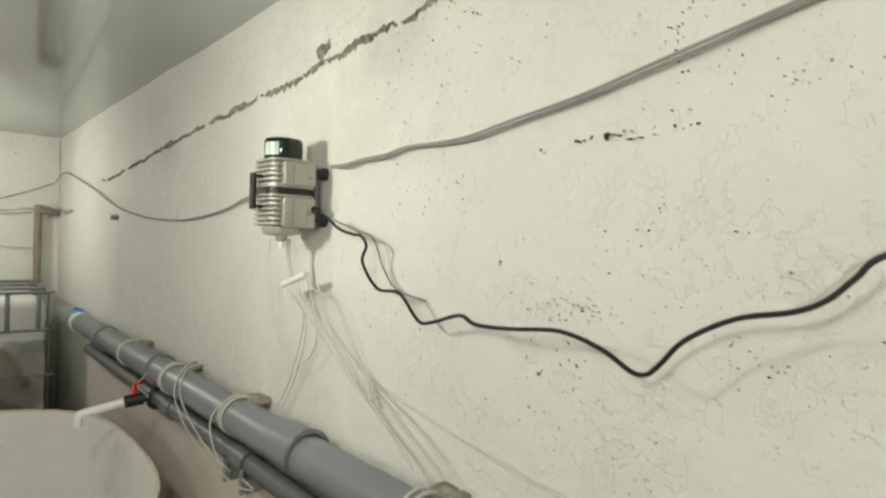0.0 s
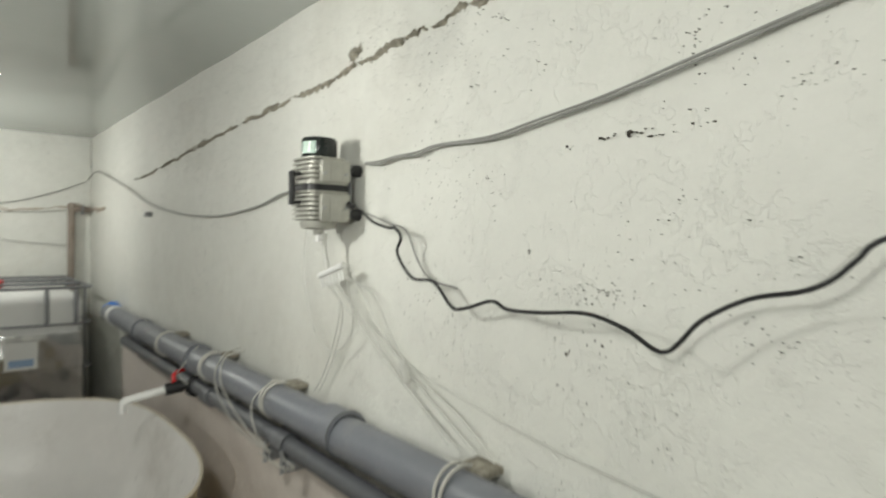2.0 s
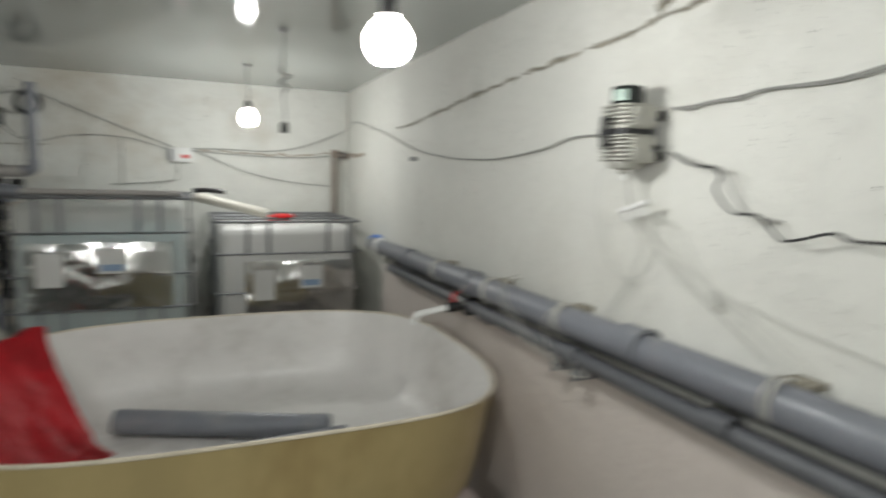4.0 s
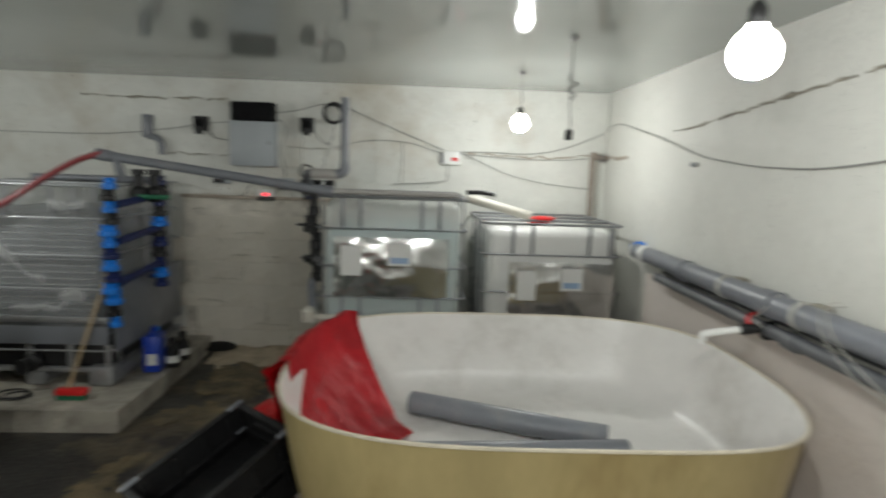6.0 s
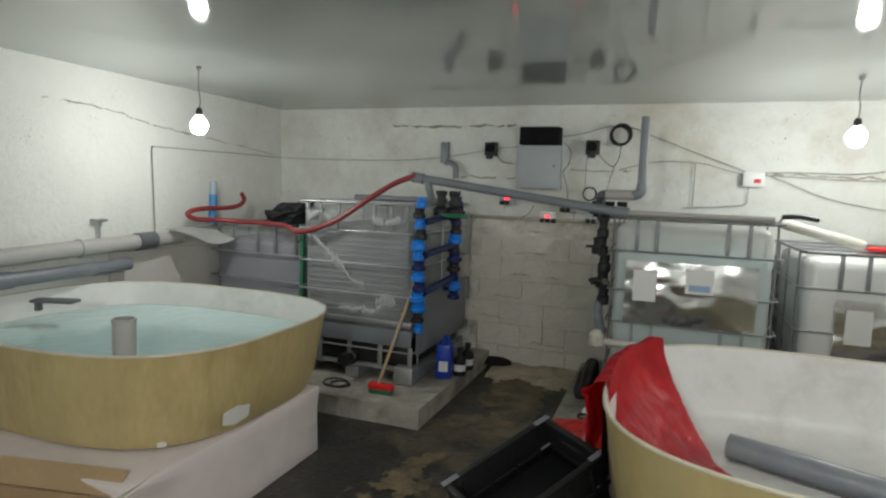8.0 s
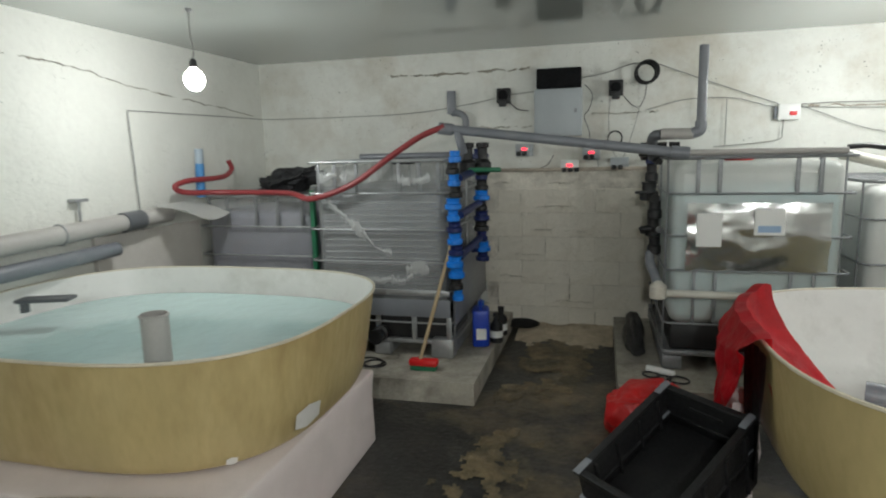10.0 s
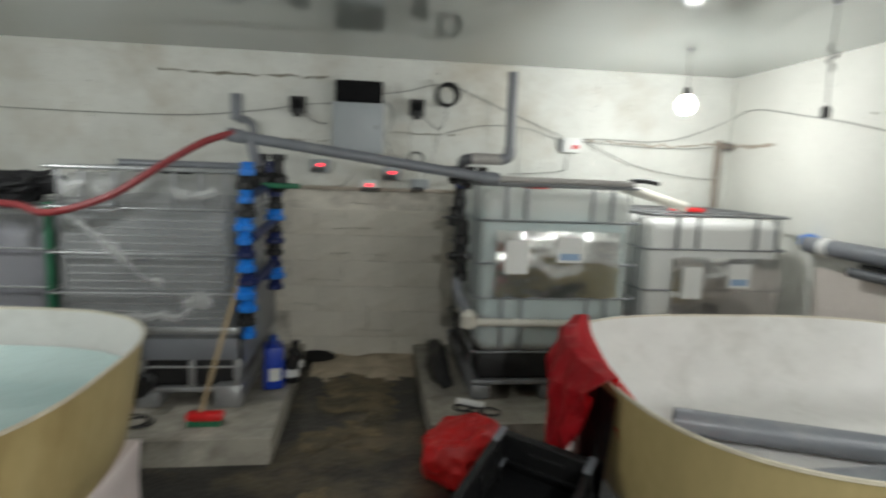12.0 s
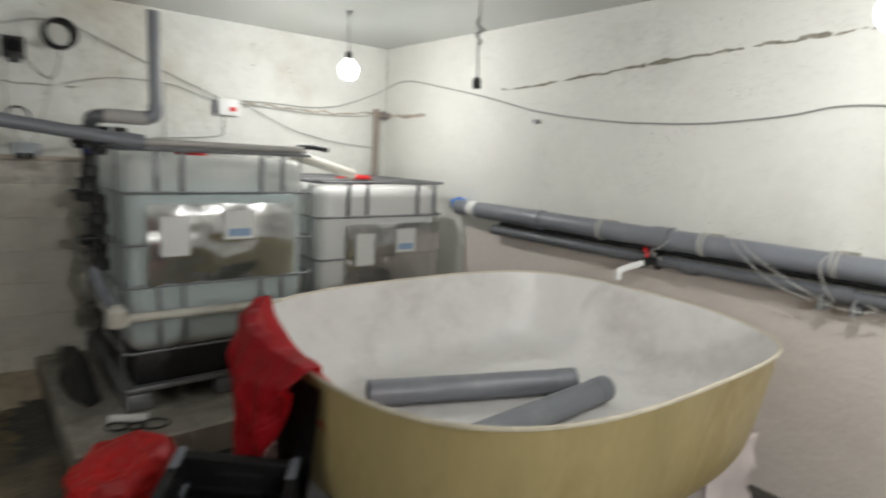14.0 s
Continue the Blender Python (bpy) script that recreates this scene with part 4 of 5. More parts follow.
for x in (-0.03, 0.07):
    part("band", ring((x, 0, 0.05), (1, 0, 0), 0.046, 0.007), WHITEPL, t, "white band")
single("rest_pipe", pipe((-3.38, 4.95, 1.50), (-2.52, 4.95, 1.50), 0.026), GREYPVC, "grey pipe lying on top of the cage", "pipe")
single("flat_bar", box(-1.0, 4.32, 1.462, -0.15, 4.36, 1.476, 0.003), STEEL, "thin steel bar lying on the cage", "bar")
t = thing("white_chute", (-0.05, 4.62, 1.46), "white plastic pipe leaning between two tank tops", "pipe")
part("tube", pipe((-0.06, 0, 0.0), (0.42, 0.06, -0.125), 0.034), DUSTYWHITE, t)
t = thing("brush_grip", (-0.02, 4.50, 1.478), "black grip lying on the cage", "handle")
part("grip", sweep([(-0.10, 0, 0.022), (0.0, 0, 0.026), (0.10, 0.01, 0.012)], 0.016, 10), BLACKPL, t)
# the flat red disc is a loose lid
single("red_dish", lathe([(0.07, 0), (0.08, 0.006), (0.08, 0.018), (0.06, 0.026), (0.001, 0.027)], (0.50, 4.80, 1.302)), RED, "red round lid on the white tank", "dish")

# red hose
single("red_hose", sweep([(-2.50, 4.25, 1.69), (-2.66, 4.24, 1.63), (-2.85, 4.20, 1.51), (-3.12, 4.16, 1.33), (-3.42, 4.16, 1.235), (-3.66, 4.3, 1.262), (-4.05, 4.42, 1.263), (-4.3, 4.35, 1.27), (-4.42, 4.15, 1.285), (-4.44, 4.08, 1.33), (-4.42, 4.2, 1.365), (-4.40, 4.58, 1.375), (-4.42, 4.74, 1.43), (-4.43, 4.72, 1.50)], 0.02, 10, 8), HOSE, "dark red ribbed hose sagging over the tanks", "hose")
t = thing("cloth_heap", (-3.88, 4.72, 1.245), "crumpled black cloth heap on the tank", "cloth")
bm = bmesh.new()
bmesh.ops.create_icosphere(bm, subdivisions=4, radius=1)
for v in bm.verts:
    n0 = v.co.copy()
    v.co = Vector((n0.x * 0.27, n0.y * 0.17, max(0.0, 0.08 + n0.z * 0.09 + 0.05 * n0.x)))
    v.co += n0 * 0.07 * noise.noise(n0 * 2.6) + n0 * 0.03 * noise.noise(n0 * 7)
    v.co.z = max(0.0, v.co.z)
part("cloth", bm, CLOTH, t)
single("green_post", box(-3.515, 4.30, 0.14, -3.485, 4.34, 1.28, 0.004), GREEN, "dark green steel post between two tanks", "post")
t = thing("blue_bottle", (-4.45, 4.37, 1.235), "tall blue plastic tube on the tank top", "tube")
part("tube", rod((0, 0, 0), (0.01, 0, 0.25), 0.033, 14), PALEBLUE, t)
part("neck", rod((0.01, 0, 0.25), (0.013, 0, 0.36), 0.031, 14), PALEGREY, t, "faded grey top end")

# ---- left wall pipes ----
t = thing("wall_pipe", (-4.49, 1.2, 1.06), "dusty grey drain pipe along the whitewashed wall", "pipe", group="wall pipes")
part("tube", pipe((0, 0, 0), (0, 2.85, 0.08), 0.055), BEIGEPIPE, t)
part("coupling", pipe((0, 2.42, 0.068), (0, 2.58, 0.073), 0.064, 0.01), DARKPVC, t, "dark coupling sleeve")
part("clamp", ring((0, 1.95, 0.055), (0, 1, 0), 0.058, 0.006), STEEL, t)
t = thing("wall_pipe", (-4.49, 1.2, 0.94), "lower grey pipe along the whitewashed wall", "pipe", group="wall pipes")
part("tube", pipe((0, 0, 0), (0, 2.35, 0.03), 0.045), GREYPVC, t)
part("coupling", pipe((0, 1.35, 0.017), (0, 1.5, 0.019), 0.053, 0.009), GREYPVC, t)
t = thing("pipe_hanger", (-4.55, 3.36, 1.19), "small steel hanger stud above the pipe", "bracket")
part("stud", rod((0, 0, -0.06), (0, 0, 0.10), 0.008, 8), STEEL, t)
part("clamp", box(-0.03, -0.05, 0.095, 0.03, 0.05, 0.115, 0.004), STEEL, t)
bm = bmesh.new()
g = {}
for i in range(13):
    for j in range(7):
        u, w = i / 12, j / 6
        g[i, j] = bm.verts.new((-4.50 + 0.28 * w, 3.88 + 0.50 * u, 1.215 - 0.10 * math.sin(u * 2.4) * w - 0.03 * w))
for i in range(12):
    for j in range(6):
        bm.faces.new((g[i, j], g[i + 1, j], g[i + 1, j + 1], g[i, j + 1]))
bmesh.ops.solidify(bm, geom=bm.faces[:], thickness=0.004)
single("white_sheet", bm, WHITEPL, "bent white plastic sheet resting on the pipe", "sheet")
bm = plane_grid((WEST + 0.03, 3.45, 0.0), (0, 1.0, 0), (0, 0, 1.05), 12, 12, 0.03, 0.01, 4)
tagged(part("plaster_patch", bm, PLASTERLOW), "rough damp plaster patch low on the wall", "plaster", kind="structure")
single("wall_cable", sweep([(-4.56, 5.48, 1.862), (-4.56, 4.9, 1.86), (-4.56, 4.4, 1.855), (-4.56, 3.90, 1.85), (-4.56, 3.845, 1.84), (-4.56, 3.84, 1.78), (-4.56, 3.85, 1.5), (-4.56, 3.86, 1.2), (-4.56, 3.87, 0.95)], 0.004, 6), DUSTYCABLE, "thin grey cable fixed along the wall", "cable", "wall cables")


# ---- east wall: drain pipes ----
t = thing("drain_pipe", (1.095, 0.0, 1.125), "long grey plastic drain pipe strapped to the wall", "pipe")
part("tube", sweep([(0, -1.2, -0.02), (0, 1.2, -0.008), (0, 3.0, 0.0), (0, 4.42, 0.008)], 0.053, 28, 0), GREYPVC, t)
for y in (1.62, 2.78, 3.65, 0.30):
    part("socket", pipe((0, y - 0.05, 0), (0, y + 0.05, 0), 0.060, 0.008, 28), GREYPVC, t, "wider pipe socket")
    part("socket_ring", ring((0, y - 0.045, 0), (0, 1, 0), 0.058, 0.005, 28), DARKPVC, t)
bm = bmesh.new()
bmesh.ops.create_icosphere(bm, subdivisions=3, radius=0.052)
for v in bm.verts:
    v.co = Vector((0.012 + v.co.x * 0.95, 4.42 + v.co.y * 1.4, 0.026 + v.co.z * 0.9)) + v.co.normalized() * 0.02 * noise.noise(v.co * 40)
part("blue_rag", bm, BLUE, t, "bright blue rag tucked behind the pipe end")
part("end_band", pipe((0, 4.20, 0.006), (0, 4.27, 0.006), 0.060, 0.006, 28), WHITEPL, t, "pale band")
for y in (1.13, 1.98, 2.55, 3.15, 0.35):
    part("strap", ring((0, y, 0), (0, 1, 0.06), 0.056, 0.0045, 28), TIE, t, "pale wire strap")
    part("strap", ring((0, y + 0.018, 0), (0, 1, -0.05), 0.056, 0.004, 28), TIE, t)
    part("bracket_plate", box(0.02, y - 0.05, 0.035, 0.078, y + 0.03, 0.052, 0.004), CRACK, t, "rough bracket stub")
t = thing("supply_pipe", (1.105, 0.0, 1.0), "thinner dark pipe below the drain pipe", "pipe")
part("tube", sweep([(0, -1.2, -0.015), (0, 1.2, -0.01), (0, 2.0, 0.0), (0, 4.05, 0.01)], 0.030, 18, 0), DARKPVC, t)
for y in (1.95, 2.62, 1.30):
    part("coupling", pipe((0, y - 0.04, 0), (0, y + 0.04, 0), 0.038, 0.008, 18), DARKPVC, t)
part("second_tube", sweep([(0.02, -1.2, 0.052), (0.02, 4.0, 0.055)], 0.014, 10, 0), BLACK, t, "thin black pipe behind")
t = thing("tap", (1.085, 2.81, 1.01), "white elbow spout with black valve and red lever", "tap")
part("stem", rod((0.02, -0.01, 0), (-0.05, 0.006, -0.006), 0.016, 12), BLACK, t)
part("valve_body", rod((-0.03, 0.004, -0.004), (-0.095, 0.014, -0.013), 0.024, 14), BLACK, t)
part("lever", sweep([(-0.06, 0.01, 0.015), (-0.062, 0.015, 0.04), (-0.04, 0.035, 0.05), (-0.01, 0.055, 0.052)], 0.009, 8), RED, t, "red lever")
part("spout", sweep([(-0.095, 0.014, -0.013), (-0.16, 0.03, -0.027), (-0.225, 0.044, -0.042), (-0.243, 0.048, -0.055), (-0.245, 0.048, -0.09)], 0.0165, 12, 4), WHITEPL, t, "white elbow spout")
part("clamp", ring((0.02, -0.012, -0.01), (0, 1, 0), 0.036, 0.009), BLACK, t)
# loops of pale wire over the pipes
for k, pts in enumerate([[(1.16, 2.42, 1.20), (1.08, 2.40, 1.188), (1.03, 2.30, 1.12), (1.04, 2.12, 1.02), (1.07, 1.98, 0.965), (1.03, 2.0, 1.03), (1.03, 2.03, 1.12), (1.09, 2.0, 1.19)],
                         [(1.155, 2.45, 1.21), (1.09, 2.44, 1.192), (1.028, 2.36, 1.12), (1.035, 2.2, 1.01), (1.07, 2.05, 0.96)],
                         [(1.06, 2.76, 1.02), (1.03, 2.8, 1.06), (1.03, 2.74, 1.10), (1.08, 2.70, 1.187)],
                         [(1.05, 2.02, 0.96), (1.06, 1.9, 0.95), (1.07, 1.82, 0.965), (1.05, 1.85, 0.99)]]):
    single("tie_wire", sweep(pts, 0.0025, 6), TIE, "pale wire loop tied round the wall pipes", "wire", "tie wires")
for y in (1.90, 2.02):
    t = thing("pipe_bracket", (1.115, y, 0.945), "dark steel bracket under the thin pipe", "bracket", group="pipe brackets")
    part("arm", box(-0.04, -0.02, -0.015, 0.055, 0.02, 0.022, 0.004), DARKSTEEL, t)
    part("bolt", rod((-0.045, 0, -0.02), (-0.045, 0, 0.05), 0.007, 8), STEEL, t)


# ---- air pump on the east wall ----
def air_pump():
    """Hung by its feet on a wall at +x of its origin; the body's rounded section lies in x and y, its fins are level."""
    t = thing("air_pump", (1.16, 1.705, 1.668), "finned aluminium air pump with black cap on the wall", "air pump")
    cx, hx, hy = -0.084, 0.060, 0.066

    def slab(z0, z1, grow, n=5.0):
        e = 0.0012
        return loft([outline(hx + grow - k, hy + grow - k, n, z, cx, 0.0, 48) for z, k in ((z0, e), (z0 + e, 0.0), (z1 - e, 0.0), (z1, e))], True, True)

    part("core", slab(0.012, 0.172, -0.010), ALUSHADE, t, "shaded aluminium core between the fins")
    for k in range(13):
        z = 0.014 + k * 0.0122
        if k in (6, 7):
            continue
        part("fin", slab(z, z + 0.0062, 0.0 if 2 < k < 11 else -0.003), ALU, t)
    for z in (0.084, 0.1065):
        part("middle_flange", slab(z, z + 0.0055, 0.004), ALU, t)
    part("gasket", slab(0.0900, 0.1060, 0.002), BLACK, t, "black middle gasket")
    part("cap_flange", slab(0.1725, 0.179, -0.004), ALU, t)
    prof = [(0.046, 0.0), (0.048, 0.004), (0.048, 0.046), (0.045, 0.053), (0.034, 0.056), (0.001, 0.057)]
    c = part("cap", lathe(prof, (cx, 0.0, 0.1795), 36), BLACKGLOSS, t, "glossy black domed cap")
    # patch on the cap: label and bulb reflection painted as one pale colour
    bm = bmesh.new()
    col = [[bm.verts.new((cx + rr * math.cos(radians(a)), rr * math.sin(radians(a)), z)) for rr, z in ((0.0488, 0.189), (0.0488, 0.221))] for a in range(178, 232, 4)]
    for p0, p1 in zip(col, col[1:]):
        bm.faces.new((p0[0], p1[0], p1[1], p0[1]))
    part("cap_label", bm, LABELGLINT, c, "pale green and white label with the bulb's reflection painted in")
    part("bottom_plate", lathe([(0.030, -0.012), (0.046, -0.008), (0.050, 0.004), (0.050, 0.0115)], (cx, 0.0, 0.0), 28), ALU, t)
    part("outlet", lathe([(0.010, -0.026), (0.015, -0.020), (0.015, -0.0125)], (cx, 0.0, 0.0), 18), ALU, t)
    part("nozzle", rod((cx, 0, -0.044), (cx, 0, -0.0265), 0.008, 12), WHITEPL, t, "pale hose nozzle")
    xf = cx - hx
    bm = box(xf - 0.024, -0.012, 0.052, xf - 0.014, 0.012, 0.142, 0.003)
    for z in (0.055, 0.131):
        box(xf - 0.0135, -0.010, z, xf + 0.004, 0.010, z + 0.008, 0.002, bm)
    part("handle", bm, BLACKPL, t, "black carrying handle")
    for z in (0.030, 0.150):
        for y in (-0.050, 0.050):
            part("rubber_foot", lathe([(0.011, -0.032), (0.017, -0.028), (0.012, -0.012), (0.017, 0.008), (0.017, 0.018)], (0, 0, 0), 14), BLACK, t, "black rubber foot").matrix_basis = pose(-0.006, y, z, 0, 90, 0)
    for z0, z1 in ((0.008, 0.0835), (0.1125, 0.171)):
        part("side_plate", box(cx - 0.030, -hy - 0.006, z0, cx + hx - 0.004, -hy + 0.03, z1, 0.004), ALU, t, "smooth cast side plate")
        part("side_plate_rib", box(cx - 0.006, -hy - 0.0085, z0 + 0.006, cx + 0.030, -hy - 0.0062, z1 - 0.006, 0.002), ALU, t)
    part("rear_plate", box(-0.0235, -0.062, 0.018, -0.0175, 0.062, 0.166, 0.003), DARKSTEEL, t)
    for z in (0.045, 0.135):
        for a in (-0.022, 0.042):
            part("screw", rod((cx + a, -hy - 0.011, z), (cx + a, -hy + 0.012, z), 0.0045, 10), STEEL, t)
    part("cable_gland", rod((cx + 0.05, -hy + 0.004, 0.060), (cx + 0.055, -hy - 0.022, 0.050), 0.008, 12), BLACK, t, "black cable gland")
    return t


# darker copy of the pump's aluminium: shade between the fins painted in
ALUSHADE = mat("shaded_cast_aluminium", (0.22, 0.215, 0.19), 0.6, metal=0.4, var=0.15, scale=14, bump=0.1)
LABELGLINT = mat("pale_green_label_glint", (0.52, 0.66, 0.58), 0.15, var=0.25, scale=25, bump=0.0)
BLACKGLOSS = mat("glossy_black_plastic", (0.012, 0.016, 0.015), 0.12, var=0.1, scale=9, bump=0.0)
air_pump()

single("power_cable", sweep([(1.12, 1.56, 1.705), (1.12, 1.498, 1.675), (1.118, 1.43, 1.662), (1.116, 1.403, 1.661), (1.113, 1.374, 1.638), (1.11, 1.383, 1.601), (1.112, 1.327, 1.548), (1.118, 1.257, 1.543), (1.12, 1.197, 1.494), (1.12, 1.152, 1.496), (1.115, 1.072, 1.518), (1.11, 1.024, 1.507), (1.105, 0.937, 1.511), (1.11, 0.845, 1.519), (1.115, 0.773, 1.502), (1.12, 0.729, 1.478), (1.12, 0.705, 1.477), (1.12, 0.685, 1.494), (1.115, 0.649, 1.532), (1.11, 0.585, 1.567), (1.10, 0.519, 1.583), (1.10, 0.487, 1.599), (1.10, 0.462, 1.624), (1.10, 0.43, 1.652), (1.12, 0.3, 1.70), (1.16, 0.05, 1.72)], 0.0036, 8, 5), BLACK, "kinked black power cable hanging along the wall", "cable")
single("earth_wire", sweep([(1.13, 1.55, 1.70), (1.15, 1.47, 1.672), (1.152, 1.405, 1.655), (1.15, 1.36, 1.59), (1.152, 1.31, 1.545), (1.155, 1.22, 1.53)], 0.002, 6), DUSTYCABLE, "thin grey wire beside the power cable", "cable")
for dz, lab in ((0.0, "pale grey twin cable pinned up the wall"), (-0.007, "second strand of the pale grey wall cable")):
    single("wall_cable", sweep([(1.155, 1.60, 1.835 + dz * 0.3), (1.152, 1.53, 1.833 + dz), (1.155, 1.458, 1.84 + dz * 0.4), (1.155, 1.37, 1.842 + dz), (1.155, 1.298, 1.851 + dz * 0.3), (1.155, 1.131, 1.85 + dz * 0.8), (1.155, 1.007, 1.866 + dz), (1.155, 0.847, 1.888 + dz * 0.8), (1.155, 0.693, 1.919 + dz * 1.1), (1.155, 0.559, 1.945 + dz * 0.7), (1.155, 0.45, 1.968 + dz * 0.7), (1.155, 0.1, 2.06 + dz), (1.155, -0.5, 2.2 + dz)], 0.0027, 8), CABLE, lab, "cable", "wall cables")
single("wall_cable", sweep([(1.13, 1.80, 1.755), (1.15, 1.93, 1.775), (1.155, 2.1, 1.775), (1.155, 2.297, 1.74), (1.155, 2.65, 1.712), (1.155, 2.95, 1.715), (1.155, 3.25, 1.732), (1.155, 3.735, 1.79), (1.155, 4.26, 1.906), (1.155, 4.7, 1.99), (1.155, 5.1, 2.062), (1.15, 5.3, 2.065), (1.14, 5.47, 2.02)], 0.004, 8), CABLE, "grey cable sagging along the wall to the pump", "cable", "wall cables")

# manifold and air tubes
t = thing("air_manifold", (1.10, 1.675, 1.545), "white air manifold bar hanging below the pump", "manifold")
part("bar", rod((0, 0.062, -0.018), (0, -0.062, 0.018), 0.0085, 14), WHITEPL, t)
for k in range(7):
    y = 0.054 - k * 0.018
    part("nipple", rod((0, y, -0.24 * y - 0.01), (0.004, y - 0.003, -0.24 * y - 0.036), 0.0035, 8), WHITEPL, t)
single("air_hose", sweep([(1.095, 1.70, 1.645), (1.095, 1.705, 1.61), (1.097, 1.70, 1.58), (1.10, 1.69, 1.548)], 0.006, 8), CLEARTUBE, "clear short hose from pump to manifold", "hose")
tubes = [
    [(1.14, 1.90, 1.66), (1.135, 1.905, 1.56), (1.13, 1.882, 1.47), (1.13, 1.823, 1.36), (1.13, 1.765, 1.322), (1.13, 1.70, 1.318), (1.13, 1.628, 1.361), (1.125, 1.60, 1.42), (1.11, 1.61, 1.52)],
    [(1.10, 1.70, 1.51), (1.125, 1.668, 1.454), (1.135, 1.729, 1.316), (1.14, 1.80, 1.215), (1.14, 1.84, 1.175)],
    [(1.10, 1.69, 1.51), (1.125, 1.655, 1.44), (1.14, 1.715, 1.316), (1.145, 1.79, 1.21), (1.145, 1.82, 1.178)],
    [(1.10, 1.71, 1.515), (1.13, 1.675, 1.46), (1.14, 1.617, 1.417), (1.145, 1.49, 1.331), (1.145, 1.338, 1.252), (1.14, 1.225, 1.186)],
    [(1.10, 1.66, 1.52), (1.13, 1.642, 1.47), (1.14, 1.516, 1.391), (1.145, 1.341, 1.311), (1.145, 1.195, 1.254), (1.14, 1.08, 1.19)],
    [(1.10, 1.65, 1.52), (1.135, 1.60, 1.44), (1.145, 1.50, 1.355), (1.15, 1.40, 1.28), (1.15, 1.28, 1.22), (1.14, 1.19, 1.186)],
    [(1.11, 1.615, 1.53), (1.14, 1.53, 1.49), (1.15, 1.463, 1.398), (1.155, 1.396, 1.334), (1.155, 1.208, 1.293), (1.155, 0.989, 1.259), (1.155, 0.70, 1.235), (1.155, 0.3, 1.22)],
    [(1.12, 1.60, 1.54), (1.145, 1.55, 1.45), (1.15, 1.47, 1.37), (1.15, 1.36, 1.30), (1.15, 1.24, 1.235), (1.145, 1.14, 1.188)],
]
for pts in tubes:
    single("air_tube", sweep(pts, 0.0018, 6), CLEARTUBE, "thin grey air tube hanging from the manifold", "air tube", "air tubes")
single("plug", rod((1.15, 1.41, 1.335), (1.15, 1.39, 1.29), 0.011, 10), CLEARTUBE, "small pale tube connector on the wall", "connector")


# ---- lamps ----
def lamp(x, y, z, label, lit=True, power=1.0):
    t = thing("pendant_bulb", (x, y, z), label, "lamp", group="pendant bulbs")
    part("cord", sweep([(0, 0, 0.10), (0.006, 0.004, 0.16), (-0.004, 0, 0.25), (0, 0, CEIL - z)], 0.004, 6), DUSTYCABLE, t)
    part("socket", lathe([(0.018, 0.055), (0.021, 0.06), (0.021, 0.095), (0.012, 0.11)], (0, 0, 0), 14), BLACKPL, t, "black lamp holder")
    part("ceiling_rose", lathe([(0.012, -0.02), (0.016, -0.01), (0.018, 0.0)], (0, 0, CEIL - z), 16), DARKSTEEL, t)
    if not lit:
        return t
    prof = [(0.001, -0.064), (0.016, -0.062), (0.032, -0.054), (0.046, -0.038), (0.054, -0.016), (0.054, 0.012), (0.04, 0.035), (0.024, 0.05), (0.02, 0.06)]
    b = part("bulb", lathe(prof, (0, 0, 0), 24), BULB, t, "glowing frosted bulb")
    li = bpy.data.lights.new("bulb_light", "POINT")
    li.energy, li.color, li.shadow_soft_size = LAMP_ENERGY * power, LAMP_COLOR, 0.024
    lo = new("bulb_light", li)
    lo.parent = t
    lo.matrix_basis = pose(0, 0, -0.092)
    return t


lamp(0.32, 1.70, 1.955, "lit bare bulb on a cord near the air pump", power=0.52)
lamp(0.24, 4.55, 2.0, "lit bare bulb on a cord above the bulk tanks", power=0.52)
lamp(-3.75, 3.47, 1.97, "lit bare bulb on a cord above the water", power=0.42)
# never in view: placed from the power cable's shadow on the wall
lamp(0.0, 0.40, 2.02, "lit bare bulb on a cord near the wall", power=0.42)
# added bulb out of view, strong so that it fills the far half
lamp(-1.35, -0.7, 1.98, "added unseen bulb on a cord behind the camera, evens the light", power=2.5)
t = lamp(0.315, 3.42, 1.775, "empty black lamp holder on a knotted cord", lit=False)
part("knot", sweep([(0.0, 0.0, 0.26), (0.02, 0.01, 0.29), (-0.02, 0.0, 0.31), (0.03, 0.0, 0.34), (-0.01, 0.01, 0.36), (0, 0, 0.40)], 0.006, 6), DUSTYCABLE, t)


# ---- north wall: blocks, boxes and cables ----
def wall_box(name, x0, z0, x1, z1, depth, material, label, category, bevel=0.006, extras=()):
    t = thing(name, ((x0 + x1) / 2, NORTH - 0.006, z0), label, category)
    w = (x1 - x0) / 2
    part("body", box(-w, -depth, 0, w, 0.004, z1 - z0, bevel), material, t)
    for nm, a, b, c, d, e, f, m2 in extras:
        part(nm, box(a, b, c, d, e, f, 0.002), m2, t)
    return t


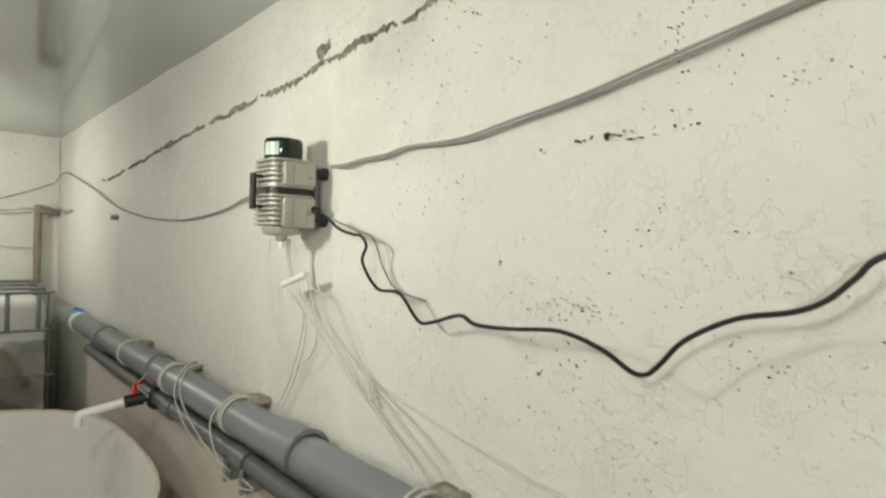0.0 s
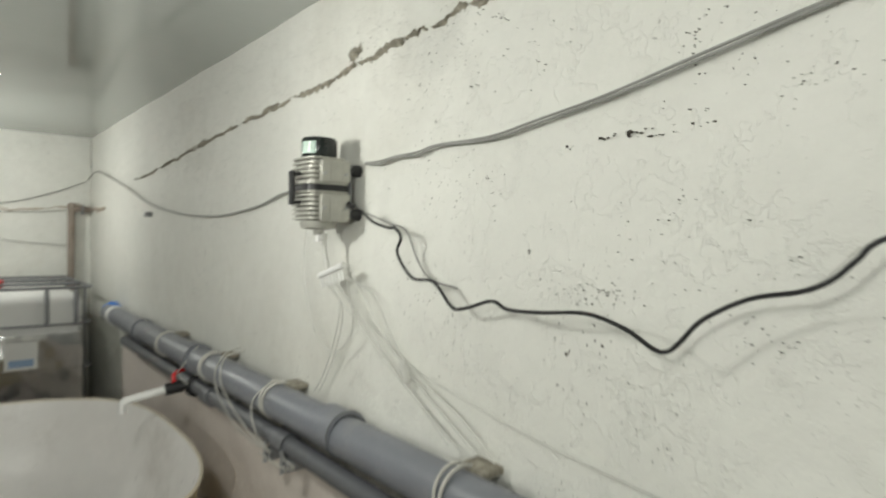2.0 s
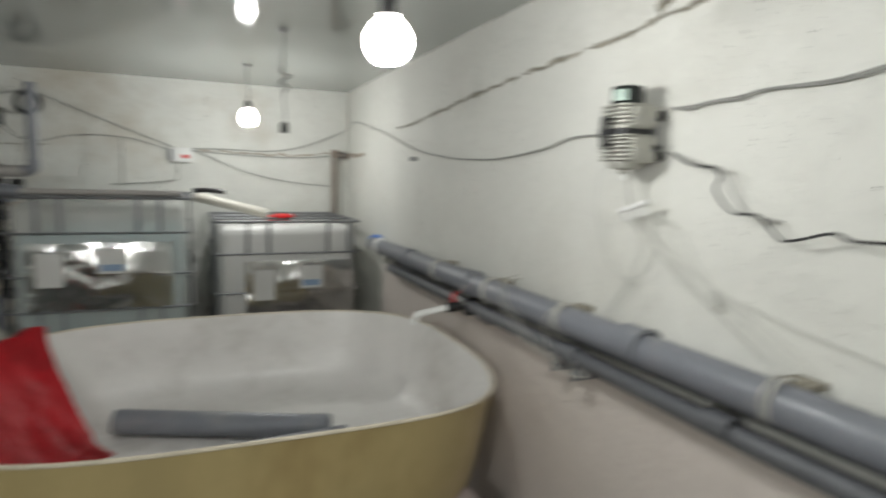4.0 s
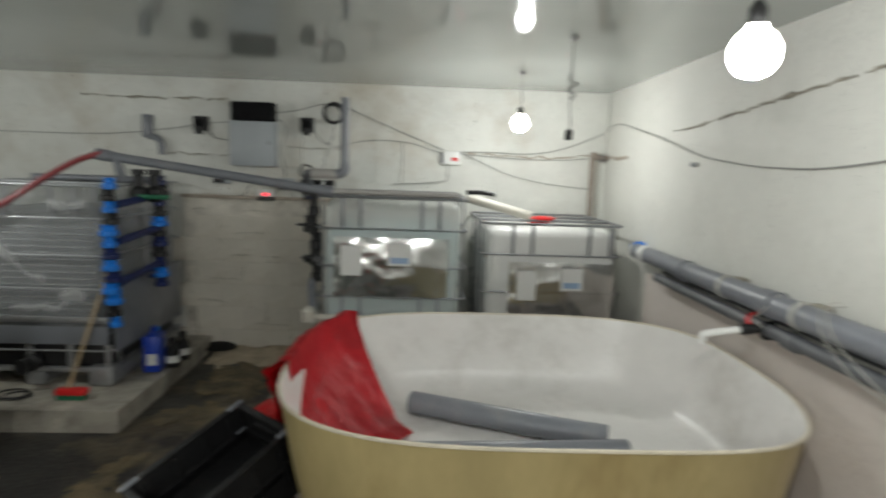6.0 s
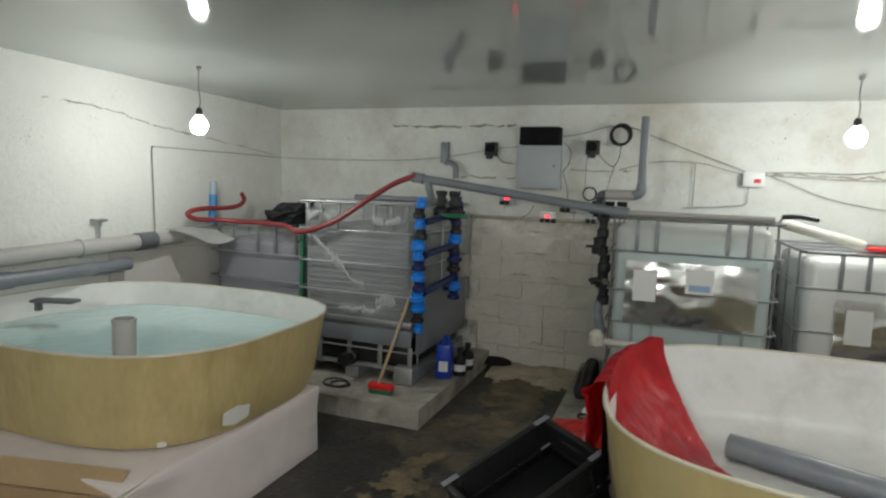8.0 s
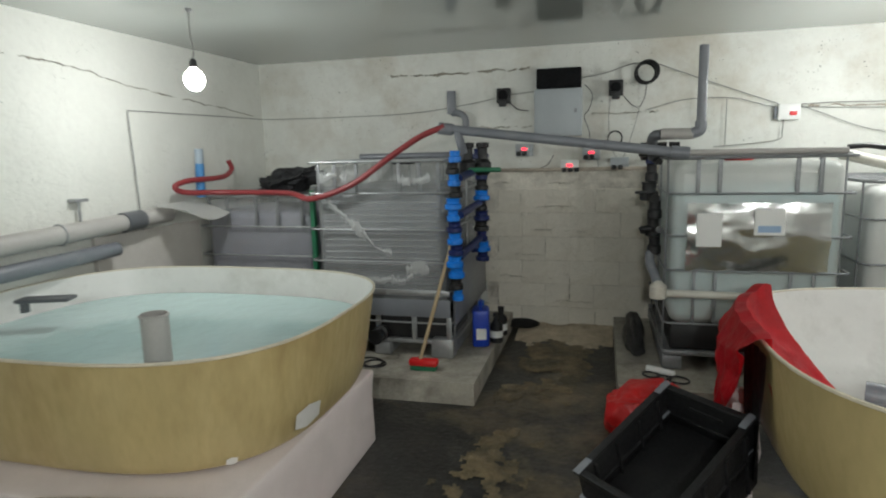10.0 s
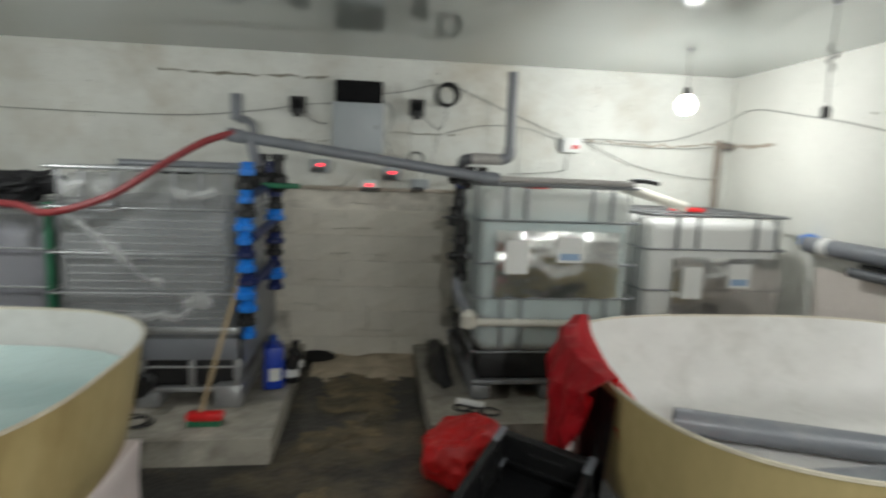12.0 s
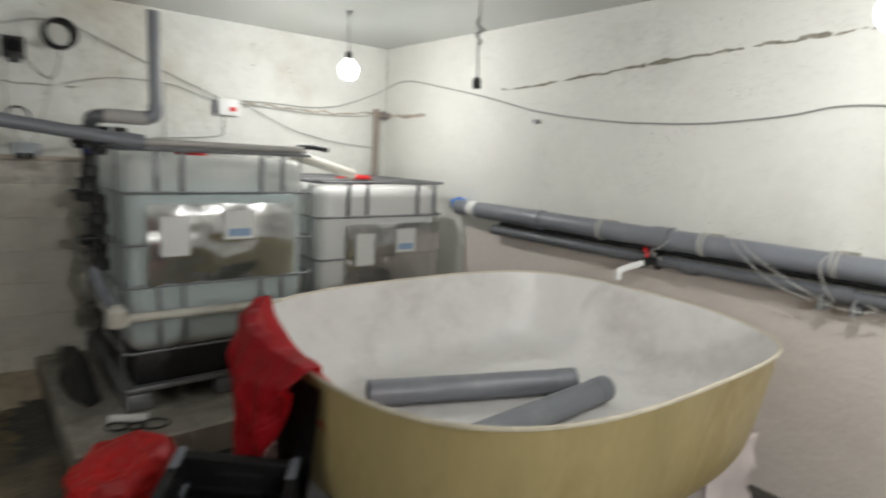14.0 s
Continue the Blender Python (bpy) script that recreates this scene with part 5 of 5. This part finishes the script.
wall_box("meter_box", -2.05, 1.63, -1.675, 2.0, 0.12, GREYBOX, "grey electrical cabinet on the masonry wall", "electrical box", extras=[("door", -0.17, -0.126, 0.02, 0.17, -0.121, 0.35, GREYBOX), ("lock", 0.13, -0.132, 0.18, 0.15, -0.127, 0.21, DARKSTEEL)])
wall_box("controller", -2.03, 2.005, -1.685, 2.155, 0.14, MATTEBLACK, "black controller box above the grey cabinet", "electrical box", extras=[("cover", -0.165, -0.146, 0.012, 0.165, -0.141, 0.138, MATTEBLACK)])
for x, z, lab in ((-2.31, 1.97, "small black timer socket with cable on the wall"), (-1.42, 1.99, "black round socket cluster with cables on the wall")):
    t = wall_box("timer_socket", x - 0.055, z - 0.06, x + 0.055, z + 0.06, 0.06, BLACKPL, lab, "socket")
    part("dial", lathe([(0.04, 0), (0.042, 0.02), (0.035, 0.03), (0.001, 0.031)], (0, 0, 0), 16), MATTEBLACK, t).matrix_basis = pose(0, -0.06, 0.06, 90, 0, 0)
    part("plug", box(-0.03, -0.10, -0.03, 0.03, -0.065, 0.03, 0.006), BLACK, t)
wall_box("junction_box", -0.26, 1.70, -0.11, 1.815, 0.05, WHITEPL, "white junction box with a red mark", "electrical box", extras=[("mark", 0.0, -0.054, 0.03, 0.05, -0.051, 0.06, RED), ("side", -0.095, -0.03, 0.01, -0.076, -0.002, 0.10, GREYPVC)])
wall_box("wall_bracket", -2.79, 1.84, -2.72, 2.03, 0.05, GREYPVC, "grey upright bracket on the masonry wall", "bracket")
t = thing("pipe_clip", (-2.66, 5.46, 1.78), "grey pipe clip and elbow on the wall", "clip")
part("elbow", sweep([(-0.09, 0.04, 0.07), (-0.02, 0.0, 0.06), (0.03, -0.02, 0.02), (0.04, -0.02, -0.08)], 0.028, 12), GREYPVC, t)
for x, z, n in ((-2.14, 1.525, 2), (-1.60, 1.485, 2), (-1.77, 1.385, 3), (-1.38, 1.40, 2)):
    t = wall_box("adapter_box", x - 0.07, z - 0.05, x + 0.07, z + 0.05, 0.055, GREYBOX if n == 2 else WHITEPL, "small power adapter with red indicator on the wall", "adapter")
    if x != -1.38:
        part("indicator", box(-0.022, -0.061, 0.05, 0.022, -0.056, 0.066, 0.003), LED, t, "glowing red display")
    for k in range(n):
        part("plug", box(-0.06 + k * 0.05, -0.085, 0.005, -0.025 + k * 0.05, -0.0555, 0.04, 0.006), BLACK, t)
t = thing("cable_coil", (-1.205, 5.46, 2.085), "coil of black cable hung on the wall", "cable coil")
for k in range(4):
    part("turn", ring((0.006 * k, -0.012 * k, 0.004 * k), (0.1 * k - 0.1, 1, 0.1), 0.075 + 0.006 * (k % 2), 0.008, 24), BLACK, t)
t = thing("cable_coil", (-1.42, 5.45, 1.60), "small loop of dark cable hung on the wall", "cable coil")
for k in range(2):
    part("turn", ring((0, -0.012 * k, 0), (0.1 * k, 1, 0), 0.055, 0.006, 20), BLACK, t)

NC = NORTH - 0.03
for pts, r, m in [
    ([(-4.55, NC, 1.86), (-3.84, NC, 1.852), (-3.09, NC, 1.862), (-2.54, NC, 1.925), (-2.31, NC, 1.97), (-2.05, NC, 1.995)], 0.006, DUSTYCABLE),
    ([(-1.69, NC, 2.08), (-1.5, NC, 2.11), (-1.31, NC, 2.165), (-1.2, NC, 2.17)], 0.007, DUSTYCABLE),
    ([(-1.12, NC, 2.16), (-0.9, NC, 2.07), (-0.61, NC, 1.955), (-0.31, NC, 1.84), (-0.2, NC, 1.81), (0.13, NC, 1.815), (0.45, NC, 1.81), (0.70, NC, 1.843), (0.95, NC, 1.93), (1.13, NC, 2.01)], 0.007, DUSTYCABLE),
    ([(-1.19, NC, 1.81), (-0.91, NC, 1.878), (-0.58, NC, 1.876), (-0.4, NC, 1.83), (-0.26, NC, 1.79)], 0.006, DUSTYCABLE),
    ([(-0.11, NC, 1.80), (0.04, NC, 1.74), (0.31, NC, 1.63), (0.65, NC, 1.56), (1.03, NC, 1.525)], 0.006, DUSTYCABLE),
    ([(-0.11, NC, 1.79), (0.2, NC, 1.775), (0.5, NC, 1.765), (0.8, NC, 1.77), (1.0, NC, 1.79)], 0.007, CABLE),
    ([(-0.215, NC, 1.70), (-0.22, NC, 1.62), (-0.235, NC, 1.56), (-0.4, NC, 1.535), (-0.69, NC, 1.515)], 0.008, CABLE),
    ([(-0.61, NC, 1.87), (-0.61, NC, 1.7), (-0.61, NC, 1.52)], 0.008, CABLE),
    ([(-2.26, NC, 1.92), (-2.2, NC, 1.86), (-2.1, NC, 1.84)], 0.007, BLACK),
    ([(-1.66, NC, 2.03), (-1.60, NC, 1.95), (-1.62, NC, 1.84), (-1.66, NC, 1.78), (-1.62, NC, 1.66), (-1.61, NC, 1.54)], 0.006, BLACK),
    ([(-1.38, NC, 1.95), (-1.30, NC, 1.86), (-1.24, NC, 1.84), (-1.2, NC, 1.92), (-1.19, NC, 2.02)], 0.006, BLACK),
    ([(-1.46, NC, 1.94), (-1.47, NC, 1.75), (-1.45, NC, 1.55), (-1.40, NC, 1.44)], 0.005, DUSTYCABLE),
    ([(-1.24, NC, 1.84), (-1.27, NC, 1.7), (-1.33, NC, 1.5), (-1.37, NC, 1.43)], 0.005, DUSTYCABLE),
    ([(-1.9, NC, 1.48), (-1.95, NC, 1.40), (-2.03, NC, 1.36), (-1.95, NC, 1.335), (-1.82, NC, 1.34)], 0.006, BLACK),
    ([(-1.55, NC, 1.44), (-1.54, NC, 1.3), (-1.56, NC, 1.05)], 0.004, BLACK),
    ([(-1.34, NC, 1.36), (-1.26, NC, 1.1), (-1.30, NC, 0.8), (-1.26, NC, 0.6), (-1.40, NC, 0.40), (-1.6, NC, 0.34), (-1.75, NC, 0.37)], 0.012, BLACK),
    ([(-1.38, NC, 1.36), (-1.33, NC, 1.22), (-1.22, NC, 1.12), (-1.20, NC, 0.9), (-1.28, NC, 0.7)], 0.009, BLACK),
]:
    single("wall_cable", sweep(pts, r * 0.48, 7), m, "thin cable run along the masonry wall", "cable", "wall cables")
t = thing("hanging_plug", (-1.56, NORTH - 0.03, 0.985), "small black plug hanging on its cord", "plug")
part("body", box(-0.018, -0.02, 0, 0.018, 0.015, 0.06, 0.006), BLACK, t)

# corner pipe and stain
t = thing("corner_pipe", (1.03, 5.44, 0.0), "stained grey pipe rising in the room's corner", "pipe")
part("tube", sweep([(0, 0, 0.0), (0, 0, 1.70), (0.005, 0, 1.78), (0.03, 0, 1.80), (0.12, 0, 1.795)], 0.024, 16, 4), RUSTY, t)
part("flange", ring((0.07, 0.0, 1.797), (1, 0, 0), 0.03, 0.008), DARKSTEEL, t)

# broom, canister, bottle and clutter on the plinths
t = thing("broom", (-2.60, 3.98, 0.14), "broom with wooden stick and red head against the cage", "broom")
part("stick", rod((-0.03, 0, 0.06), (0.14, 0.21, 0.78), 0.012, 10), WOOD, t)
bm = box(-0.10, -0.035, 0.03, 0.09, 0.035, 0.075, 0.015)
part("head", bm, RED, t, "red plastic broom head")
part("bristles", roughen(box(-0.09, -0.028, 0.0, 0.08, 0.028, 0.032, 0.004), 0.004, 60), GREEN, t, "short green bristles")
t = thing("canister", (-2.34, 4.55, 0.145), "blue plastic canister standing on the plinth", "canister", rz=10)
part("body", box(-0.06, -0.09, 0, 0.06, 0.09, 0.27, 0.02), CANBLUE, t)
part("grip", sweep([(0, -0.06, 0.265), (0, -0.05, 0.31), (0, 0.03, 0.315), (0, 0.05, 0.265)], 0.012, 8), CANBLUE, t)
part("cap", rod((0, 0.07, 0.265), (0, 0.07, 0.30), 0.022, 12), BLUE, t)
part("label", box(-0.03, -0.095, 0.06, 0.04, -0.091, 0.14), PAPER, t, "white label")
for x, y in ((-2.24, 4.62), (-2.235, 4.80)):
    t = thing("small_bottle", (x, y, 0.145), "small dark bottle with pale label on the plinth", "bottle", group="small bottles")
    part("body", lathe([(0.045, 0), (0.048, 0.01), (0.048, 0.13), (0.02, 0.165), (0.02, 0.19)], (0, 0, 0), 16), BLACKPL, t)
    part("cap", rod((0, 0, 0.19), (0, 0, 0.215), 0.024, 12), BLACK, t)
    part("label", rod((0, 0, 0.04), (0, 0, 0.09), 0.0488, 16), PAPER, t)
for k, (x, y, r) in enumerate([(-2.95, 4.0, 0.07), (-3.0, 4.02, 0.09), (-1.2, 4.14, 0.05), (-1.05, 4.08, 0.06), (-1.13, 4.10, 0.04)]):
    single("hose_offcut", ring((x, y, 0.152), (0.05, 0.03, 1), r, 0.006), BLACK, "loop of thin black hose lying on the plinth", "hose", "hose offcuts")
single("short_pipe", pipe((-1.22, 4.22, 0.165), (-1.07, 4.14, 0.165), 0.02), WHITEPL, "short white pipe end on the plinth", "pipe")
t = thing("water_jug", (-1.17, 4.22, 0.66), "pale plastic jug hung on the cage corner", "jug")
part("body", lathe([(0.035, -0.05), (0.05, -0.04), (0.05, 0.03), (0.03, 0.05), (0.02, 0.06)], (0, 0, 0), 16), DUSTYWHITE, t)
# smooth dark heap added in place of an unclear dark shape by the cage
t = thing("dark_heap", (-1.27, 4.75, 0.143), "dark heap standing in for an unclear dark shape by the tank", "sack")
bm = bmesh.new()
bmesh.ops.create_icosphere(bm, subdivisions=4, radius=1)
for v in bm.verts:
    n0 = v.co.copy()
    v.co = Vector((n0.x * 0.07, n0.y * 0.42, max(0, 0.06 + n0.z * (0.10 + 0.07 * n0.y))))
    v.co += n0 * 0.03 * noise.noise(n0 * 1.8)
    v.co.z = max(0.0, v.co.z)
part("cloth", bm, BLACKPL, t)
bm = bmesh.new()
c = bm.verts.new((-2.15, 5.36, 0.075))
out = [bm.verts.new((-2.15 + (0.15 + 0.05 * noise.noise(Vector((k * 0.7, 0.3, 5)))) * math.cos(k * 0.35), 5.36 + 0.08 * math.sin(k * 0.35), 0.075 + 0.022 * math.sin(k * 0.35))) for k in range(18)]
for k in range(18):
    bm.faces.new((c, out[k], out[(k + 1) % 18]))
bmesh.ops.solidify(bm, geom=bm.faces[:], thickness=0.05)
single("drain_cover", bm, BLACKPL, "dark drain cover sunk in rubble at the wall's foot", "drain")
bm = bmesh.new()
g = {}
for i in range(41):
    for j in range(33):
        u, v = i / 40, j / 32
        x, y = -2.175 + 0.77 * u, 4.80 + 0.69 * v
        s = max(0.0, v - 0.15 - 0.25 * noise.noise(Vector((x * 4, 1, 3))))
        z = -0.012 + 0.10 * s ** 1.4 + 0.018 * noise.noise(Vector((x * 9, y * 9, 0))) + 0.008 * noise.noise(Vector((x * 28, y * 28, 4)))
        g[i, j] = bm.verts.new((x, y, z))
for i in range(40):
    for j in range(32):
        bm.faces.new((g[i, j], g[i + 1, j], g[i + 1, j + 1], g[i, j + 1]))
tagged(part("step_rubble", bm, RUBBLE), "tan crumbling mortar slope at the wall's foot", "rubble", kind="structure")

# blocks of the bare lower masonry
part("block_backing", plane_grid((-2.46, 5.462, 0.0), (1.44, 0, 0), (0, 0, 1.345), 90, 84, 0.06, 0.0075, 5.0), MORTAR, wall_north, "smeared whitewash over the joints")
part("ledge", roughen(box(-2.48, 5.455, 1.345, -1.0, 5.53, 1.375, 0.008), 0.006, 12), STAIN, wall_north, "stained mortar ledge")
block_meshes = []
for k in range(4):
    bm = box(-0.1985, -0.03, -0.0988, 0.1985, 0.02, 0.0988, 0.003, None, 1)
    for v in bm.verts:
        v.co += Vector((noise.noise(v.co * 9 + Vector((k, 0, 0))), noise.noise(v.co * 9 + Vector((0, k, 7))), noise.noise(v.co * 9 + Vector((3, 0, k))))) * 0.006
    me = bpy.data.meshes.new("block")
    bmesh.ops.recalc_face_normals(bm, faces=bm.faces)
    bm.to_mesh(me)
    bm.free()
    me.materials.append(BLOCK)
    block_meshes.append(me)
rng = random.Random(4)
for row in range(7):
    z = 0.055 + row * 0.2 + 0.05
    for c in range(5):
        x = -2.46 + 0.1 + (row % 2) * 0.2 + c * 0.4
        if x > -1.08 or z > 1.3:
            continue
        ob = new("block", block_meshes[rng.randrange(4)])
        ob.parent = wall_north
        ob.matrix_basis = pose(x + rng.uniform(-0.004, 0.004), 5.486 + rng.uniform(-0.0015, 0.0015), z, rng.uniform(-0.5, 0.5), 0, rng.uniform(-0.4, 0.4))
